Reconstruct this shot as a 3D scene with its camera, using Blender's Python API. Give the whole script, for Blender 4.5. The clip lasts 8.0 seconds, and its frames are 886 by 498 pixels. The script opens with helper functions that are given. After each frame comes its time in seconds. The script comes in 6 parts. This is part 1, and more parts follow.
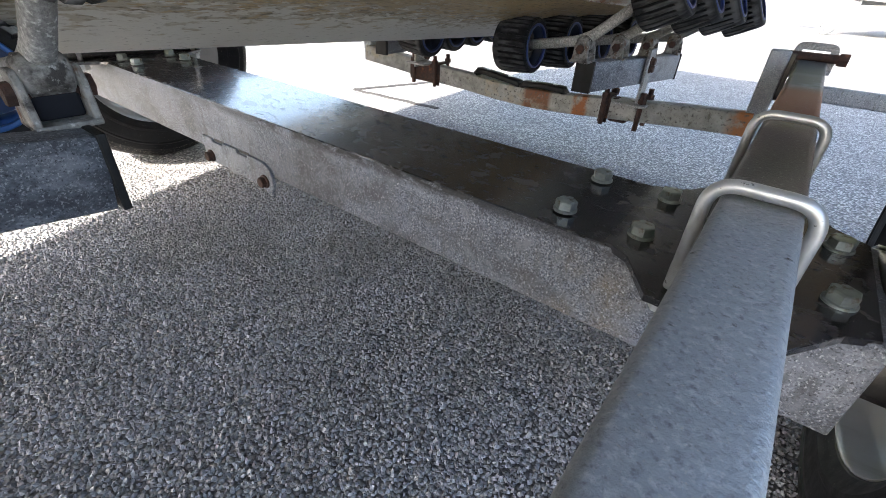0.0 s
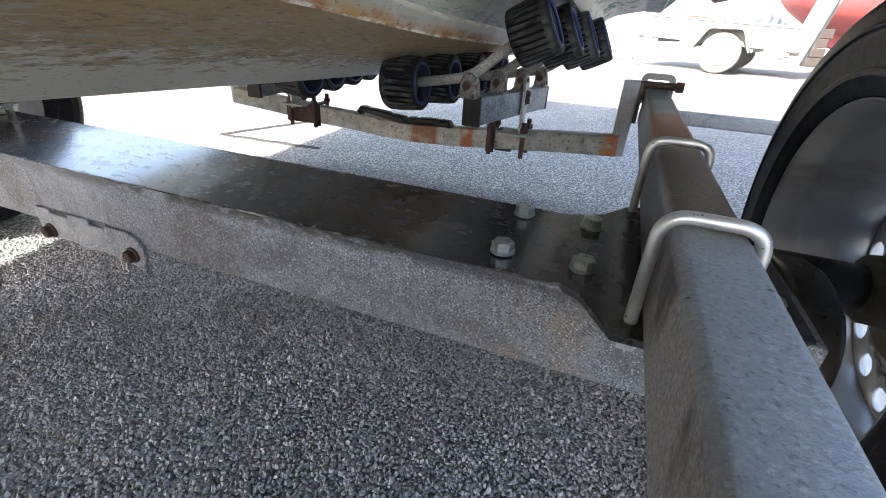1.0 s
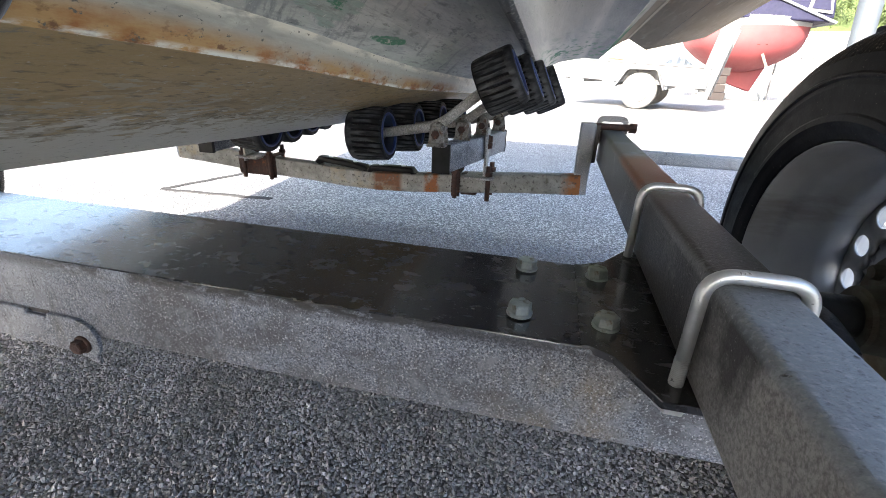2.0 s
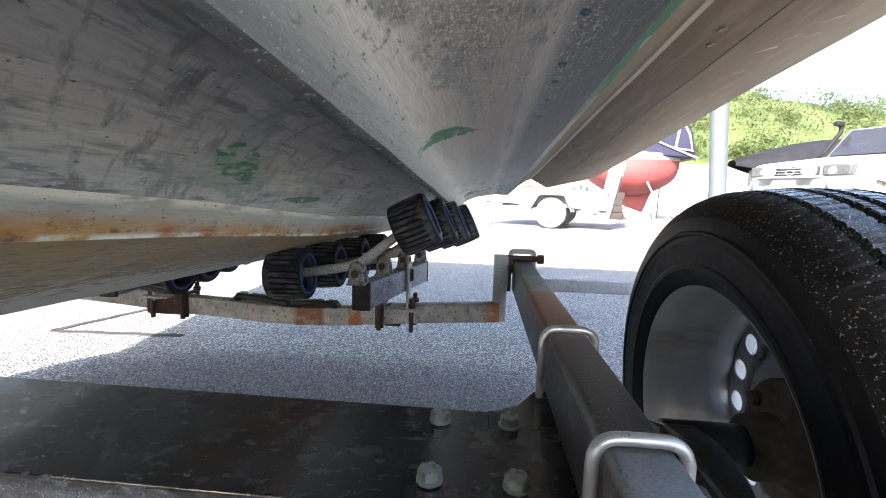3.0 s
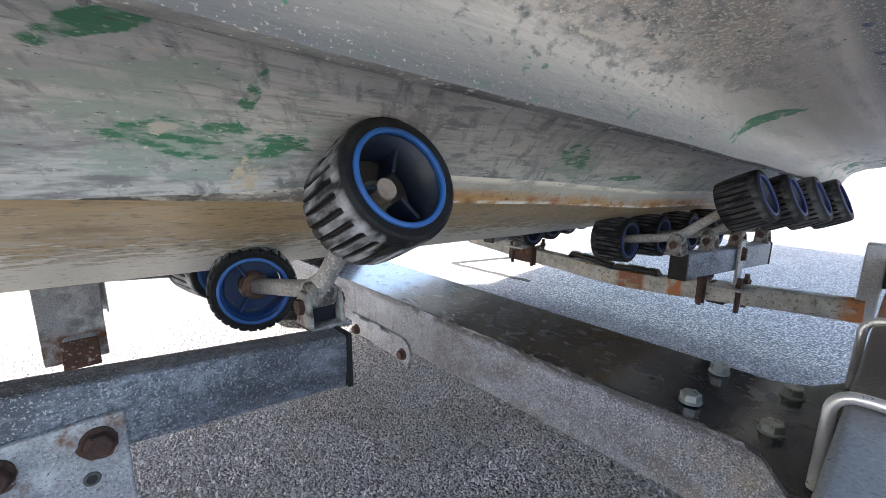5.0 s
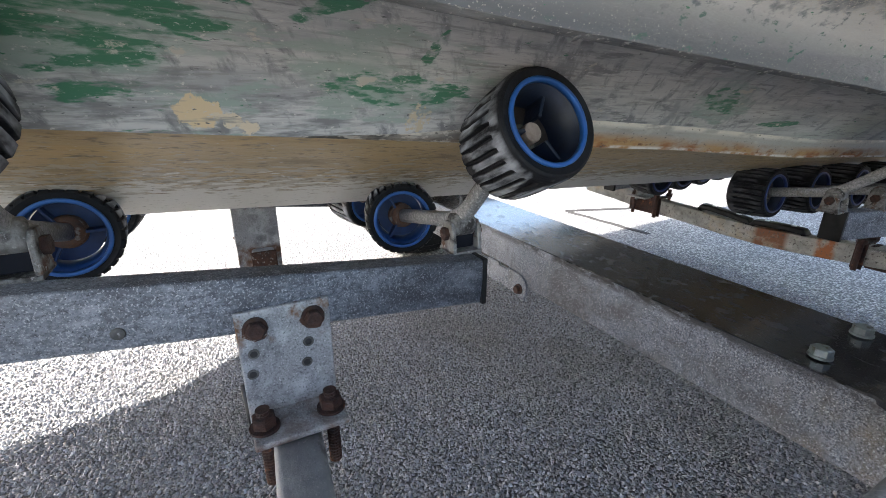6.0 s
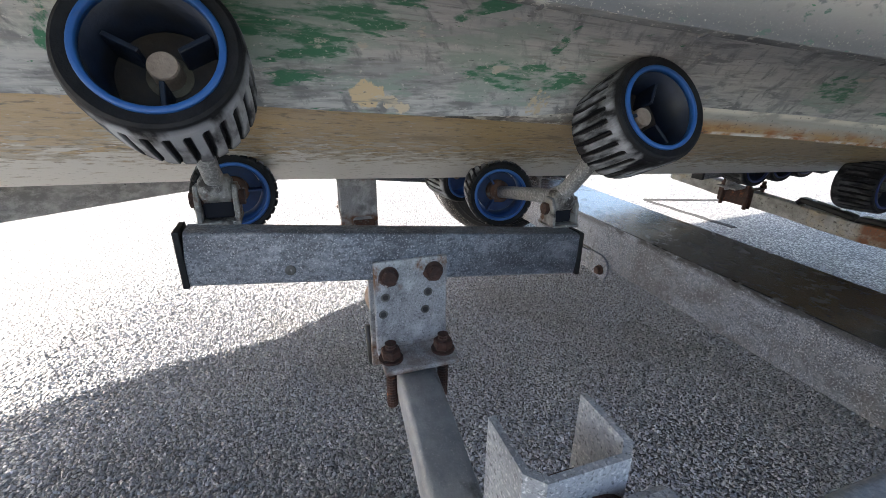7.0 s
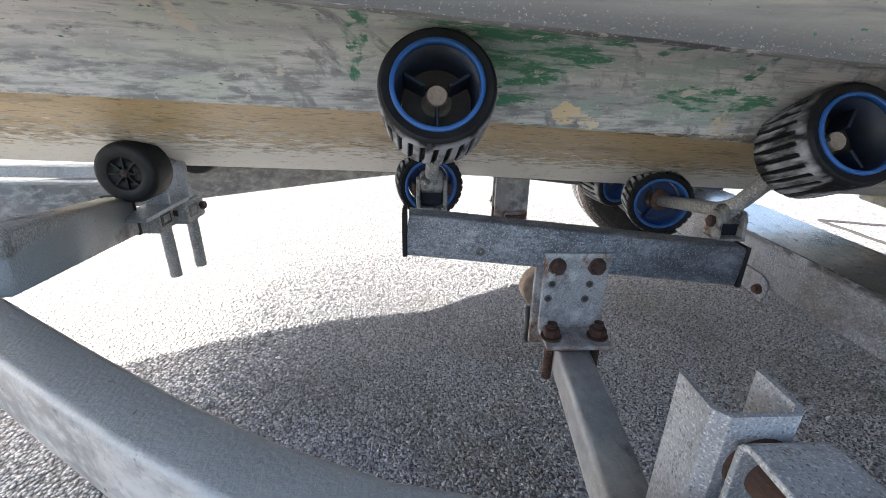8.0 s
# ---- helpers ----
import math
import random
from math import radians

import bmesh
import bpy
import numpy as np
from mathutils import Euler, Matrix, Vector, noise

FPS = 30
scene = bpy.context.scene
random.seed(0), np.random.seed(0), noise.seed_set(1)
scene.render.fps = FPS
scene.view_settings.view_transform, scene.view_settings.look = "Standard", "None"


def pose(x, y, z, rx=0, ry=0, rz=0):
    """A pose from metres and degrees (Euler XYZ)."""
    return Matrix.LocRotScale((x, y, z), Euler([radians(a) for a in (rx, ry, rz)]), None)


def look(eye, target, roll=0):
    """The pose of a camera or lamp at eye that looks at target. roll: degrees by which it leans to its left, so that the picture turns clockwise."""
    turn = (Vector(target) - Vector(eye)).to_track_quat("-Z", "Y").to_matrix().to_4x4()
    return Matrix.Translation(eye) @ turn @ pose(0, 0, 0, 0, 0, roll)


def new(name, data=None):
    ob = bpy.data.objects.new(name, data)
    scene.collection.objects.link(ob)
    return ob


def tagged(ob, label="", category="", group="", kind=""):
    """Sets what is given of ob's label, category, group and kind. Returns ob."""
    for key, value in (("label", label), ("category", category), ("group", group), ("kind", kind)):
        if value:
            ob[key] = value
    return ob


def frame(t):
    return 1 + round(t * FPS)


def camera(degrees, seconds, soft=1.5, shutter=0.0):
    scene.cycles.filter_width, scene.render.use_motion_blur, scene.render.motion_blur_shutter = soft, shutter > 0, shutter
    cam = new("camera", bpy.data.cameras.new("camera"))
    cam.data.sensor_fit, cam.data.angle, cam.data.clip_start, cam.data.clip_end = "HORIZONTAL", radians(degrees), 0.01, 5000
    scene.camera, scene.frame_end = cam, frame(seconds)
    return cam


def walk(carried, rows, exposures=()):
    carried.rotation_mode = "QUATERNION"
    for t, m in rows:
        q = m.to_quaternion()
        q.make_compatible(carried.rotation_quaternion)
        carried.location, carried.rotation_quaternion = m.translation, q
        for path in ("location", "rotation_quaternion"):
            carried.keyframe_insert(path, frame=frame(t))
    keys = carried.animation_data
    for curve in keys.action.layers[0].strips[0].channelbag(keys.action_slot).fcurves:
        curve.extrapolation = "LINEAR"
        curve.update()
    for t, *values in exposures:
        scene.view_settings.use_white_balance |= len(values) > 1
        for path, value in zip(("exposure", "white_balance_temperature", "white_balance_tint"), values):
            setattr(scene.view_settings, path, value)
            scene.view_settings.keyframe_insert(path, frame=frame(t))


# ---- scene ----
cam = camera(91.0, 8.0, soft=0.65)
EXPOSURES = [(0.0, 2.78, 6850, 12), (1.2, 2.78, 6850, 12), (2.2, 2.84, 6750, 12), (3.4, 2.58, 6700, 12), (4.0, 2.88, 6650, 12), (4.5, 3.10, 6650, 13), (5.1, 2.90, 6650, 13),
             (6.4, 2.48, 6700, 12), (7.0, 2.38, 6700, 12), (8.0, 2.38, 6700, 12)]
PATH = [
    (0, (-0.043, -0.392, 0.459), (-1.043, 0.966, -0.616), 3.0),
    (0.5, (-0.055, -0.372, 0.457), (-0.79, 1.191, -0.552), 3.6),
    (1, (-0.099, -0.375, 0.457), (-0.706, 1.289, -0.474), 3.3),
    (1.5, (-0.145, -0.378, 0.449), (-0.696, 1.328, -0.436), 2.4),
    (2, (-0.158, -0.36, 0.466), (-0.574, 1.439, -0.304), 2.2),
    (2.2, (-0.152, -0.346, 0.483), (-0.471, 1.511, -0.187), 2.0),
    (3.3, (-0.125, -0.365, 0.505), (-0.289, 1.623, 0.355), 1.9),
    (3.5, (-0.115, -0.372, 0.506), (-0.358, 1.61, 0.388), 1.7),
    (4, (-0.08, -0.409, 0.516), (-0.766, 1.468, 0.42), 1.4),
    (4.5, (-0.059, -0.454, 0.522), (-1.229, 1.15, 0.284), 0.5),
    (5, (-0.039, -0.497, 0.523), (-1.487, 0.818, 0.106), 0.4),
    (5.2, (-0.031, -0.51, 0.522), (-1.549, 0.702, 0.043), 0.4),
    (6.3, (-0.001, -0.57, 0.53), (-1.696, 0.234, -0.163), 0.2),
    (6.5, (0.006, -0.583, 0.532), (-1.703, 0.178, -0.176), 0.4),
    (7, (0.026, -0.621, 0.53), (-1.731, -0.003, -0.2), 0.7),
    (7.5, (0.057, -0.669, 0.539), (-1.754, -0.268, -0.207), 0.9),
    (8, (0.092, -0.698, 0.554), (-1.758, -0.606, -0.202), 0.9),
]
walk(cam, [(t, look(eye, target, roll)) for t, eye, target, roll in PATH], EXPOSURES)

# ---- light ----
world = bpy.data.worlds.new("daylight")
scene.world = world
world.use_nodes = True
wn = world.node_tree.nodes
sky = wn.new("ShaderNodeTexSky")
sky.sky_type, sky.sun_disc = "NISHITA", False
SUN_AWAY = Vector((0.52, 1.25, -1.0)).normalized()      # the way the sunlight travels
sky.sun_elevation = math.asin(-SUN_AWAY.z)
sky.sun_rotation = math.atan2(-SUN_AWAY.x, -SUN_AWAY.y)
sky.air_density, sky.dust_density = 1.0, 2.5
world.node_tree.links.new(sky.outputs[0], wn["Background"].inputs[0])
wn["Background"].inputs[1].default_value = 0.14
sun = new("sun", bpy.data.lights.new("sun", "SUN"))
sun.data.energy, sun.data.angle, sun.data.color = 5.0, radians(0.6), (1.0, 0.95, 0.88)
sun.matrix_world = look((-3, -6, 7), Vector((-3, -6, 7)) + SUN_AWAY)


# ---- materials ----
def material(name, base, second=None, scale=30, contrast=(0.35, 0.65), rough=(0.5, 0.7), metal=0.0, bump=0.0, bump_scale=200,
             layers=(), stretch=(1, 1, 1), specular=0.5, island=0.0, detail=6, coat=0.0, coat_rough=0.2):
    """Two-tone noise surface with relief; layers are (colour, scale, low, high, roughness, stretch, axis limits or None)."""
    m = bpy.data.materials.new(name)
    m.use_nodes = True
    nt = m.node_tree
    n, ln = nt.nodes, nt.links
    b = n["Principled BSDF"]
    tc = n.new("ShaderNodeTexCoord")

    def noise_at(sc, st=(1, 1, 1), det=6, seed=0.0):
        mp = n.new("ShaderNodeMapping")
        if len(st) == 4:                                  # grain turned about z
            mp.vector_type = "TEXTURE"
            mp.inputs["Scale"].default_value = [1 / v for v in st[:3]]
            mp.inputs["Rotation"].default_value = (0, 0, radians(st[3]))
        else:
            mp.inputs["Scale"].default_value = st
        mp.inputs["Location"].default_value = (seed, seed * 0.7, seed * 0.3)
        ln.new(tc.outputs["Object"], mp.inputs[0])
        t = n.new("ShaderNodeTexNoise")
        t.inputs["Scale"].default_value, t.inputs["Detail"].default_value, t.inputs["Roughness"].default_value = sc, det, 0.62
        ln.new(mp.outputs[0], t.inputs["Vector"])
        return t.outputs["Fac"]

    def remap(sock, lo, hi, a=0.0, z=1.0):
        r = n.new("ShaderNodeMapRange")
        r.inputs[1].default_value, r.inputs[2].default_value, r.inputs[3].default_value, r.inputs[4].default_value = lo, hi, a, z
        ln.new(sock, r.inputs[0])
        return r.outputs[0]

    def mix(fac, a, c):
        x = n.new("ShaderNodeMix")
        x.data_type = "RGBA"
        ln.new(fac, x.inputs[0])
        for sock, v in ((x.inputs[6], a), (x.inputs[7], c)):
            if isinstance(v, tuple):
                sock.default_value = (*v, 1)
            else:
                ln.new(v, sock)
        return x.outputs[2]

    def mixf(fac, a, c):
        x = n.new("ShaderNodeMix")
        ln.new(fac, x.inputs[0])
        for sock, v in ((x.inputs[2], a), (x.inputs[3], c)):
            if isinstance(v, float):
                sock.default_value = v
            else:
                ln.new(v, sock)
        return x.outputs[0]

    f = remap(noise_at(scale, stretch, detail), *contrast)
    col = mix(f, base, second or tuple(v * 0.8 for v in base))
    ro = remap(noise_at(scale * 2.3, stretch, 4, 3.1), 0.3, 0.7, *rough)
    k = 1.7
    for colour, sc, lo, hi, rgh, st, band in layers:
        k += 2.3
        nz = noise_at(sc, st, 7, k)
        g = remap(nz, lo, hi)
        if band and band[0] == "P":                       # a ragged patch: centre, radii, turn, raggedness
            cx, cy, rx, ry, ang, rag = band[1:]
            mp = n.new("ShaderNodeMapping")
            mp.vector_type = "TEXTURE"
            mp.inputs["Location"].default_value, mp.inputs["Rotation"].default_value = (cx, cy, 0), (0, 0, radians(ang))
            mp.inputs["Scale"].default_value = (rx, ry, 1e6)
            ln.new(tc.outputs["Object"], mp.inputs[0])
            le = n.new("ShaderNodeVectorMath")
            le.operation = "LENGTH"
            ln.new(mp.outputs[0], le.inputs[0])
            ma = n.new("ShaderNodeMath")
            ma.operation = "MULTIPLY_ADD"
            ln.new(nz, ma.inputs[0])
            ma.inputs[1].default_value = -rag
            ln.new(le.outputs["Value"], ma.inputs[2])
            edge = remap(ma.outputs[0], 0.95 - 0.5 * rag, 0.80 - 0.5 * rag)
            m3 = n.new("ShaderNodeMath")
            m3.operation = "MULTIPLY"
            ln.new(edge, m3.inputs[0]), ln.new(g, m3.inputs[1])
            g = m3.outputs[0]
        elif band:
            for axis, lo2, hi2, soft2 in ([band] if isinstance(band[0], str) else band):
                sx = n.new("ShaderNodeSeparateXYZ")
                ln.new(tc.outputs["Object"], sx.inputs[0])
                c0 = sx.outputs["XYZ".index(axis)]
                w1, w2 = remap(c0, lo2 - soft2, lo2 + soft2), remap(c0, hi2 - soft2, hi2 + soft2, 1.0, 0.0)
                for w in (w1, w2):
                    m2 = n.new("ShaderNodeMath")
                    m2.operation = "MULTIPLY"
                    ln.new(w, m2.inputs[0]), ln.new(g, m2.inputs[1])
                    g = m2.outputs[0]
        col = mix(g, col, colour)
        ro = mixf(g, ro, float(rgh))
    if island:
        gi = n.new("ShaderNodeNewGeometry")
        h = n.new("ShaderNodeHueSaturation")
        ln.new(remap(gi.outputs["Random Per Island"], 0, 1, 1 - island, 1 + island), h.inputs["Value"])
        ln.new(col, h.inputs["Color"])
        col = h.outputs[0]
    ln.new(col, b.inputs["Base Color"])
    ln.new(ro, b.inputs["Roughness"])
    b.inputs["Metallic"].default_value = metal
    b.inputs["Specular IOR Level"].default_value = specular
    b.inputs["Coat Weight"].default_value, b.inputs["Coat Roughness"].default_value = coat, coat_rough
    if bump:
        bp = n.new("ShaderNodeBump")
        bp.inputs["Strength"].default_value, bp.inputs["Distance"].default_value = 1.0, bump
        ln.new(noise_at(bump_scale, stretch, 5, 9.4), bp.inputs["Height"])
        ln.new(bp.outputs[0], b.inputs["Normal"])
    return m


ALL = (1, 1, 1)
GALV = material("galvanised_steel", (0.27, 0.29, 0.318), (0.36, 0.382, 0.41), 430, (0.38, 0.62), (0.42, 0.6), 0.3, 0.0006, 420,
                [((0.16, 0.172, 0.19), 22, 0.50, 0.74, 0.6, (1, 0.9, 0.6), None), ((0.44, 0.455, 0.475), 26, 0.50, 0.72, 0.8, (1.2, 1, 0.5), None), ((0.13, 0.12, 0.105), 60, 0.62, 0.72, 0.7, (1.4, 1, 0.4), None),
                 ((0.60, 0.61, 0.625), 560, 0.54, 0.65, 0.85, ALL, None), ((0.10, 0.107, 0.118), 620, 0.55, 0.66, 0.6, ALL, None)])
CRADLE = material("mottled_dark_galvanised_steel", (0.085, 0.094, 0.112), (0.22, 0.237, 0.268), 300, (0.38, 0.62), (0.45, 0.65), 0.3, 0.0006, 380,
                  [((0.07, 0.076, 0.09), 22, 0.48, 0.66, 0.6, (1, 0.6, 1.2), None), ((0.30, 0.318, 0.35), 60, 0.55, 0.70, 0.75, (1, 0.5, 1.2), None),
                   ((0.48, 0.49, 0.51), 620, 0.545, 0.66, 0.85, ALL, None), ((0.05, 0.053, 0.06), 700, 0.56, 0.66, 0.7, ALL, None), ((0.05, 0.05, 0.055), 9, 0.60, 0.72, 0.6, ALL, None)], stretch=(1, 0.7, 1.1))
GALV_DULL = material("weathered_galvanised_steel", (0.16, 0.16, 0.16), (0.37, 0.365, 0.355), 430, (0.36, 0.64), (0.55, 0.75), 0.2, 0.0010, 300,
                     [((0.13, 0.125, 0.12), 13, 0.52, 0.70, 0.7, ALL, None), ((0.52, 0.51, 0.49), 330, 0.54, 0.68, 0.85, ALL, None),
                      ((0.20, 0.17, 0.13), 40, 0.60, 0.74, 0.8, ALL, None)])
YOKE = material("grimy_pitted_yoke_steel", (0.12, 0.112, 0.102), (0.25, 0.24, 0.225), 90, (0.38, 0.62), (0.6, 0.8), 0.1, 0.0016, 160,
                [((0.035, 0.030, 0.027), 70, 0.50, 0.62, 0.7, ALL, None), ((0.11, 0.055, 0.032), 55, 0.56, 0.66, 0.85, ALL, None), ((0.38, 0.37, 0.35), 240, 0.58, 0.68, 0.85, ALL, None)])
HANGER = material("rust_footed_hanger_steel", (0.21, 0.21, 0.214), (0.36, 0.362, 0.365), 600, (0.36, 0.64), (0.55, 0.75), 0.2, 0.0006, 420,
                  [((0.12, 0.12, 0.122), 26, 0.50, 0.68, 0.7, ALL, None), ((0.50, 0.505, 0.51), 34, 0.50, 0.66, 0.85, ALL, None), ((0.10, 0.10, 0.103), 520, 0.56, 0.66, 0.7, ALL, None), ((0.56, 0.56, 0.56), 620, 0.58, 0.68, 0.85, ALL, None),
                   ((0.14, 0.07, 0.04), 50, 0.40, 0.60, 0.85, ALL, ("Z", 0.20, 0.262, 0.006)), ((0.17, 0.09, 0.05), 40, 0.54, 0.64, 0.85, ALL, ("Z", 0.33, 0.40, 0.01))])
BEAM = material("speckled_galvanised_beam", (0.060, 0.071, 0.092), (0.245, 0.27, 0.318), 620, (0.42, 0.58), (0.5, 0.7), 0.2, 0.0010, 300,
                [((0.29, 0.31, 0.35), 9, 0.52, 0.66, 0.75, (0.5, 1, 1.6), None), ((0.085, 0.09, 0.102), 13, 0.50, 0.62, 0.6, (0.6, 1, 1), None), ((0.10, 0.105, 0.118), 34, 0.54, 0.66, 0.55, (1.6, 1, 0.35), None),
                 ((0.23, 0.185, 0.135), 14, 0.42, 0.64, 0.8, (1, 1, 0.7), (("X", 0.44, 0.545, 0.03), ("Z", 0.19, 0.262, 0.012))),
                 ((0.50, 0.515, 0.545), 520, 0.555, 0.66, 0.85, ALL, None), ((0.045, 0.048, 0.055), 600, 0.54, 0.66, 0.7, ALL, None), ((0.20, 0.212, 0.235), 60, 0.53, 0.70, 0.7, ALL, None),
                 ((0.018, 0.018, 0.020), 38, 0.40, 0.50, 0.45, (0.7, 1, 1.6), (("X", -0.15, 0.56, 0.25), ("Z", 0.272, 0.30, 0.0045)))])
RAIL = material("grimy_rail_with_painted_skylight", (0.19, 0.188, 0.184), (0.41, 0.405, 0.395), 480, (0.38, 0.62), (0.45, 0.62), 0.2, 0.0008, 300,
                [((0.07, 0.07, 0.073), 14, 0.50, 0.60, 0.6, (1, 1.2, 0.7), None), ((0.44, 0.43, 0.40), 9, 0.56, 0.74, 0.75, (1, 1.2, 0.5), None),
                 # top face paler and bluer: skylight put into the colour
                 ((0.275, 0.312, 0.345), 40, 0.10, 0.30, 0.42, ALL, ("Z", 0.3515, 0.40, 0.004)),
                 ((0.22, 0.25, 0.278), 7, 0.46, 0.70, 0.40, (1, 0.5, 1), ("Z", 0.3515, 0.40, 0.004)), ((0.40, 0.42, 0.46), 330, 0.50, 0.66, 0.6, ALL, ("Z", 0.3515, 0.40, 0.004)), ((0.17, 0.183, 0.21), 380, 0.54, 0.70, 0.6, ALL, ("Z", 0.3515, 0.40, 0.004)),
                 ((0.40, 0.405, 0.405), 12, 0.44, 0.60, 0.75, (1, 1, 1.2), (("Y", -1.2, -0.66, 0.08), ("Z", 0.20, 0.352, 0.006))),
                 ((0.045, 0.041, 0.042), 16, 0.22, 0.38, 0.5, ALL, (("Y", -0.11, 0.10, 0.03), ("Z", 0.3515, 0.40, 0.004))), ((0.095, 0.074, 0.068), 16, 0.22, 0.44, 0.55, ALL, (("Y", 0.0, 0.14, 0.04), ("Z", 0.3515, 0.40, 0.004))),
                 # side faces darker from y -0.12 aft
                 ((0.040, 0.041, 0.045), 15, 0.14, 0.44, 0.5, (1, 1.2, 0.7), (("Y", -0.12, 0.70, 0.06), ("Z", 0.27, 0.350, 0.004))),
                 ((0.17, 0.158, 0.15), 16, 0.22, 0.44, 0.65, ALL, (("Y", 0.14, 0.47, 0.03), ("Z", 0.346, 0.40, 0.004))), ((0.30, 0.13, 0.075), 16, 0.25, 0.48, 0.7, ALL, (("Y", 0.14, 0.33, 0.03), ("Z", 0.346, 0.40, 0.004))),
                 ((0.10, 0.095, 0.095), 16, 0.22, 0.40, 0.6, ALL, (("Y", 0.46, 0.70, 0.02), ("Z", 0.346, 0.40, 0.004))),
                 # forward stretch of the top: more skylight painted in
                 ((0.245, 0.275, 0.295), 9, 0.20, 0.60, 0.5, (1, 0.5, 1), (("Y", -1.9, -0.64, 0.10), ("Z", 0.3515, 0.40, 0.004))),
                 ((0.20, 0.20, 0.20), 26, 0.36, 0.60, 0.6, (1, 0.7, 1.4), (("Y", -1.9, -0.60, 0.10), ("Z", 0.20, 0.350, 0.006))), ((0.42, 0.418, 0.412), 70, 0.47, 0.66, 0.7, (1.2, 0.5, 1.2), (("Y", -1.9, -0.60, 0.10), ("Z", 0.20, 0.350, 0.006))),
                 ((0.42, 0.415, 0.40), 480, 0.61, 0.72, 0.85, ALL, None), ((0.05, 0.05, 0.05), 90, 0.66, 0.72, 0.7, ALL, None)])
BEAM_TOP = material("oily_black_steel", (0.019, 0.020, 0.025), (0.040, 0.041, 0.047), 18, (0.38, 0.62), (0.16, 0.26), 0.0, 0.00016, 60,
                    [((0.055, 0.053, 0.057), 34, 0.52, 0.68, 0.34, ALL, None), ((0.008, 0.008, 0.009), 60, 0.53, 0.64, 0.2, ALL, None), ((0.075, 0.072, 0.074), 120, 0.58, 0.68, 0.45, (0.5, 1, 1), None),
                     ((0.20, 0.19, 0.18), 300, 0.655, 0.69, 0.6, ALL, None)], specular=0.4, coat=0.8, coat_rough=0.11)
RUST = material("rusted_steel", (0.060, 0.025, 0.016), (0.025, 0.014, 0.0115), 90, (0.35, 0.65), (0.75, 0.95), 0.0, 0.0015, 300,
                [((0.24, 0.085, 0.03), 60, 0.60, 0.72, 0.9, ALL, None)])
RUST_STAIN = material("thin_rust_stain", (0.085, 0.040, 0.024), (0.045, 0.024, 0.018), 120, (0.35, 0.65), (0.8, 0.95), 0.0, 0.0006, 300,
                      [((0.30, 0.28, 0.26), 150, 0.56, 0.66, 0.85, ALL, None)])
CROSS = material("smooth_grey_galvanised_tube", (0.21, 0.23, 0.258), (0.30, 0.32, 0.345), 60, (0.35, 0.65), (0.45, 0.6), 0.2, 0.0005, 380,
                 [((0.14, 0.15, 0.168), 11, 0.50, 0.66, 0.55, (0.4, 1, 1), None), ((0.46, 0.475, 0.495), 12, 0.50, 0.68, 0.75, (0.5, 1, 1.4), None), ((0.085, 0.085, 0.088), 24, 0.60, 0.70, 0.7, (0.6, 1, 1.2), None), ((0.44, 0.45, 0.46), 520, 0.58, 0.70, 0.85, ALL, None), ((0.26, 0.22, 0.17), 14, 0.62, 0.74, 0.8, ALL, None)])
RUST_BLOOM = material("orange_rust_bloom", (0.16, 0.070, 0.034), (0.085, 0.050, 0.036), 90, (0.35, 0.65), (0.8, 0.95), 0.0, 0.001, 260,
                      [((0.26, 0.23, 0.20), 110, 0.55, 0.66, 0.9, ALL, None)])
ZINC = material("bright_zinc_steel", (0.52, 0.54, 0.55), (0.42, 0.435, 0.44), 70, (0.35, 0.65), (0.26, 0.40), 0.6, 0.0003, 300,
                [((0.40, 0.39, 0.37), 60, 0.66, 0.78, 0.5, ALL, None)])
BOLT = material("zinc_bolt", (0.36, 0.41, 0.40), (0.25, 0.29, 0.285), 120, (0.35, 0.65), (0.3, 0.5), 0.7, 0.0003, 300,
                [((0.16, 0.12, 0.08), 90, 0.55, 0.68, 0.7, ALL, None)])
BLACK_PLASTIC = material("black_plastic", (0.005, 0.005, 0.0055), (0.010, 0.010, 0.0105), 40, (0.4, 0.6), (0.5, 0.65), 0.0, 0.0003, 300, specular=0.3)
BLACK_PAINT = material("greasy_black_paint", (0.012, 0.012, 0.013), (0.03, 0.028, 0.026), 60, (0.4, 0.65), (0.25, 0.45), 0.0, 0.0006, 200)
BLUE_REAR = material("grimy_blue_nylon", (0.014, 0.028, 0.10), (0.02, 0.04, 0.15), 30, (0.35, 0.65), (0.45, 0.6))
BLUE = material("blue_nylon", (0.011, 0.072, 0.24), (0.015, 0.092, 0.29), 30, (0.35, 0.65), (0.4, 0.55), 0.0, 0.0003, 200,
                [((0.03, 0.04, 0.06), 30, 0.6, 0.75, 0.7, ALL, None)])
BLUE_MID = material("mid_blue_hub", (0.010, 0.058, 0.21), (0.009, 0.038, 0.13), 30, (0.35, 0.65), (0.45, 0.6), 0.0, 0.0003, 200)
# darker copy of the hub blue, with the recess's shade in its colour
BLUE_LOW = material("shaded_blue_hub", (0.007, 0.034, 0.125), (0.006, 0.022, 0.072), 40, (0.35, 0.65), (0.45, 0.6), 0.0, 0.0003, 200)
BLUE_DARK = material("rust_stained_hub", (0.030, 0.018, 0.010), (0.008, 0.006, 0.005), 40, (0.35, 0.65), (0.5, 0.7), 0.0, 0.0004, 200)
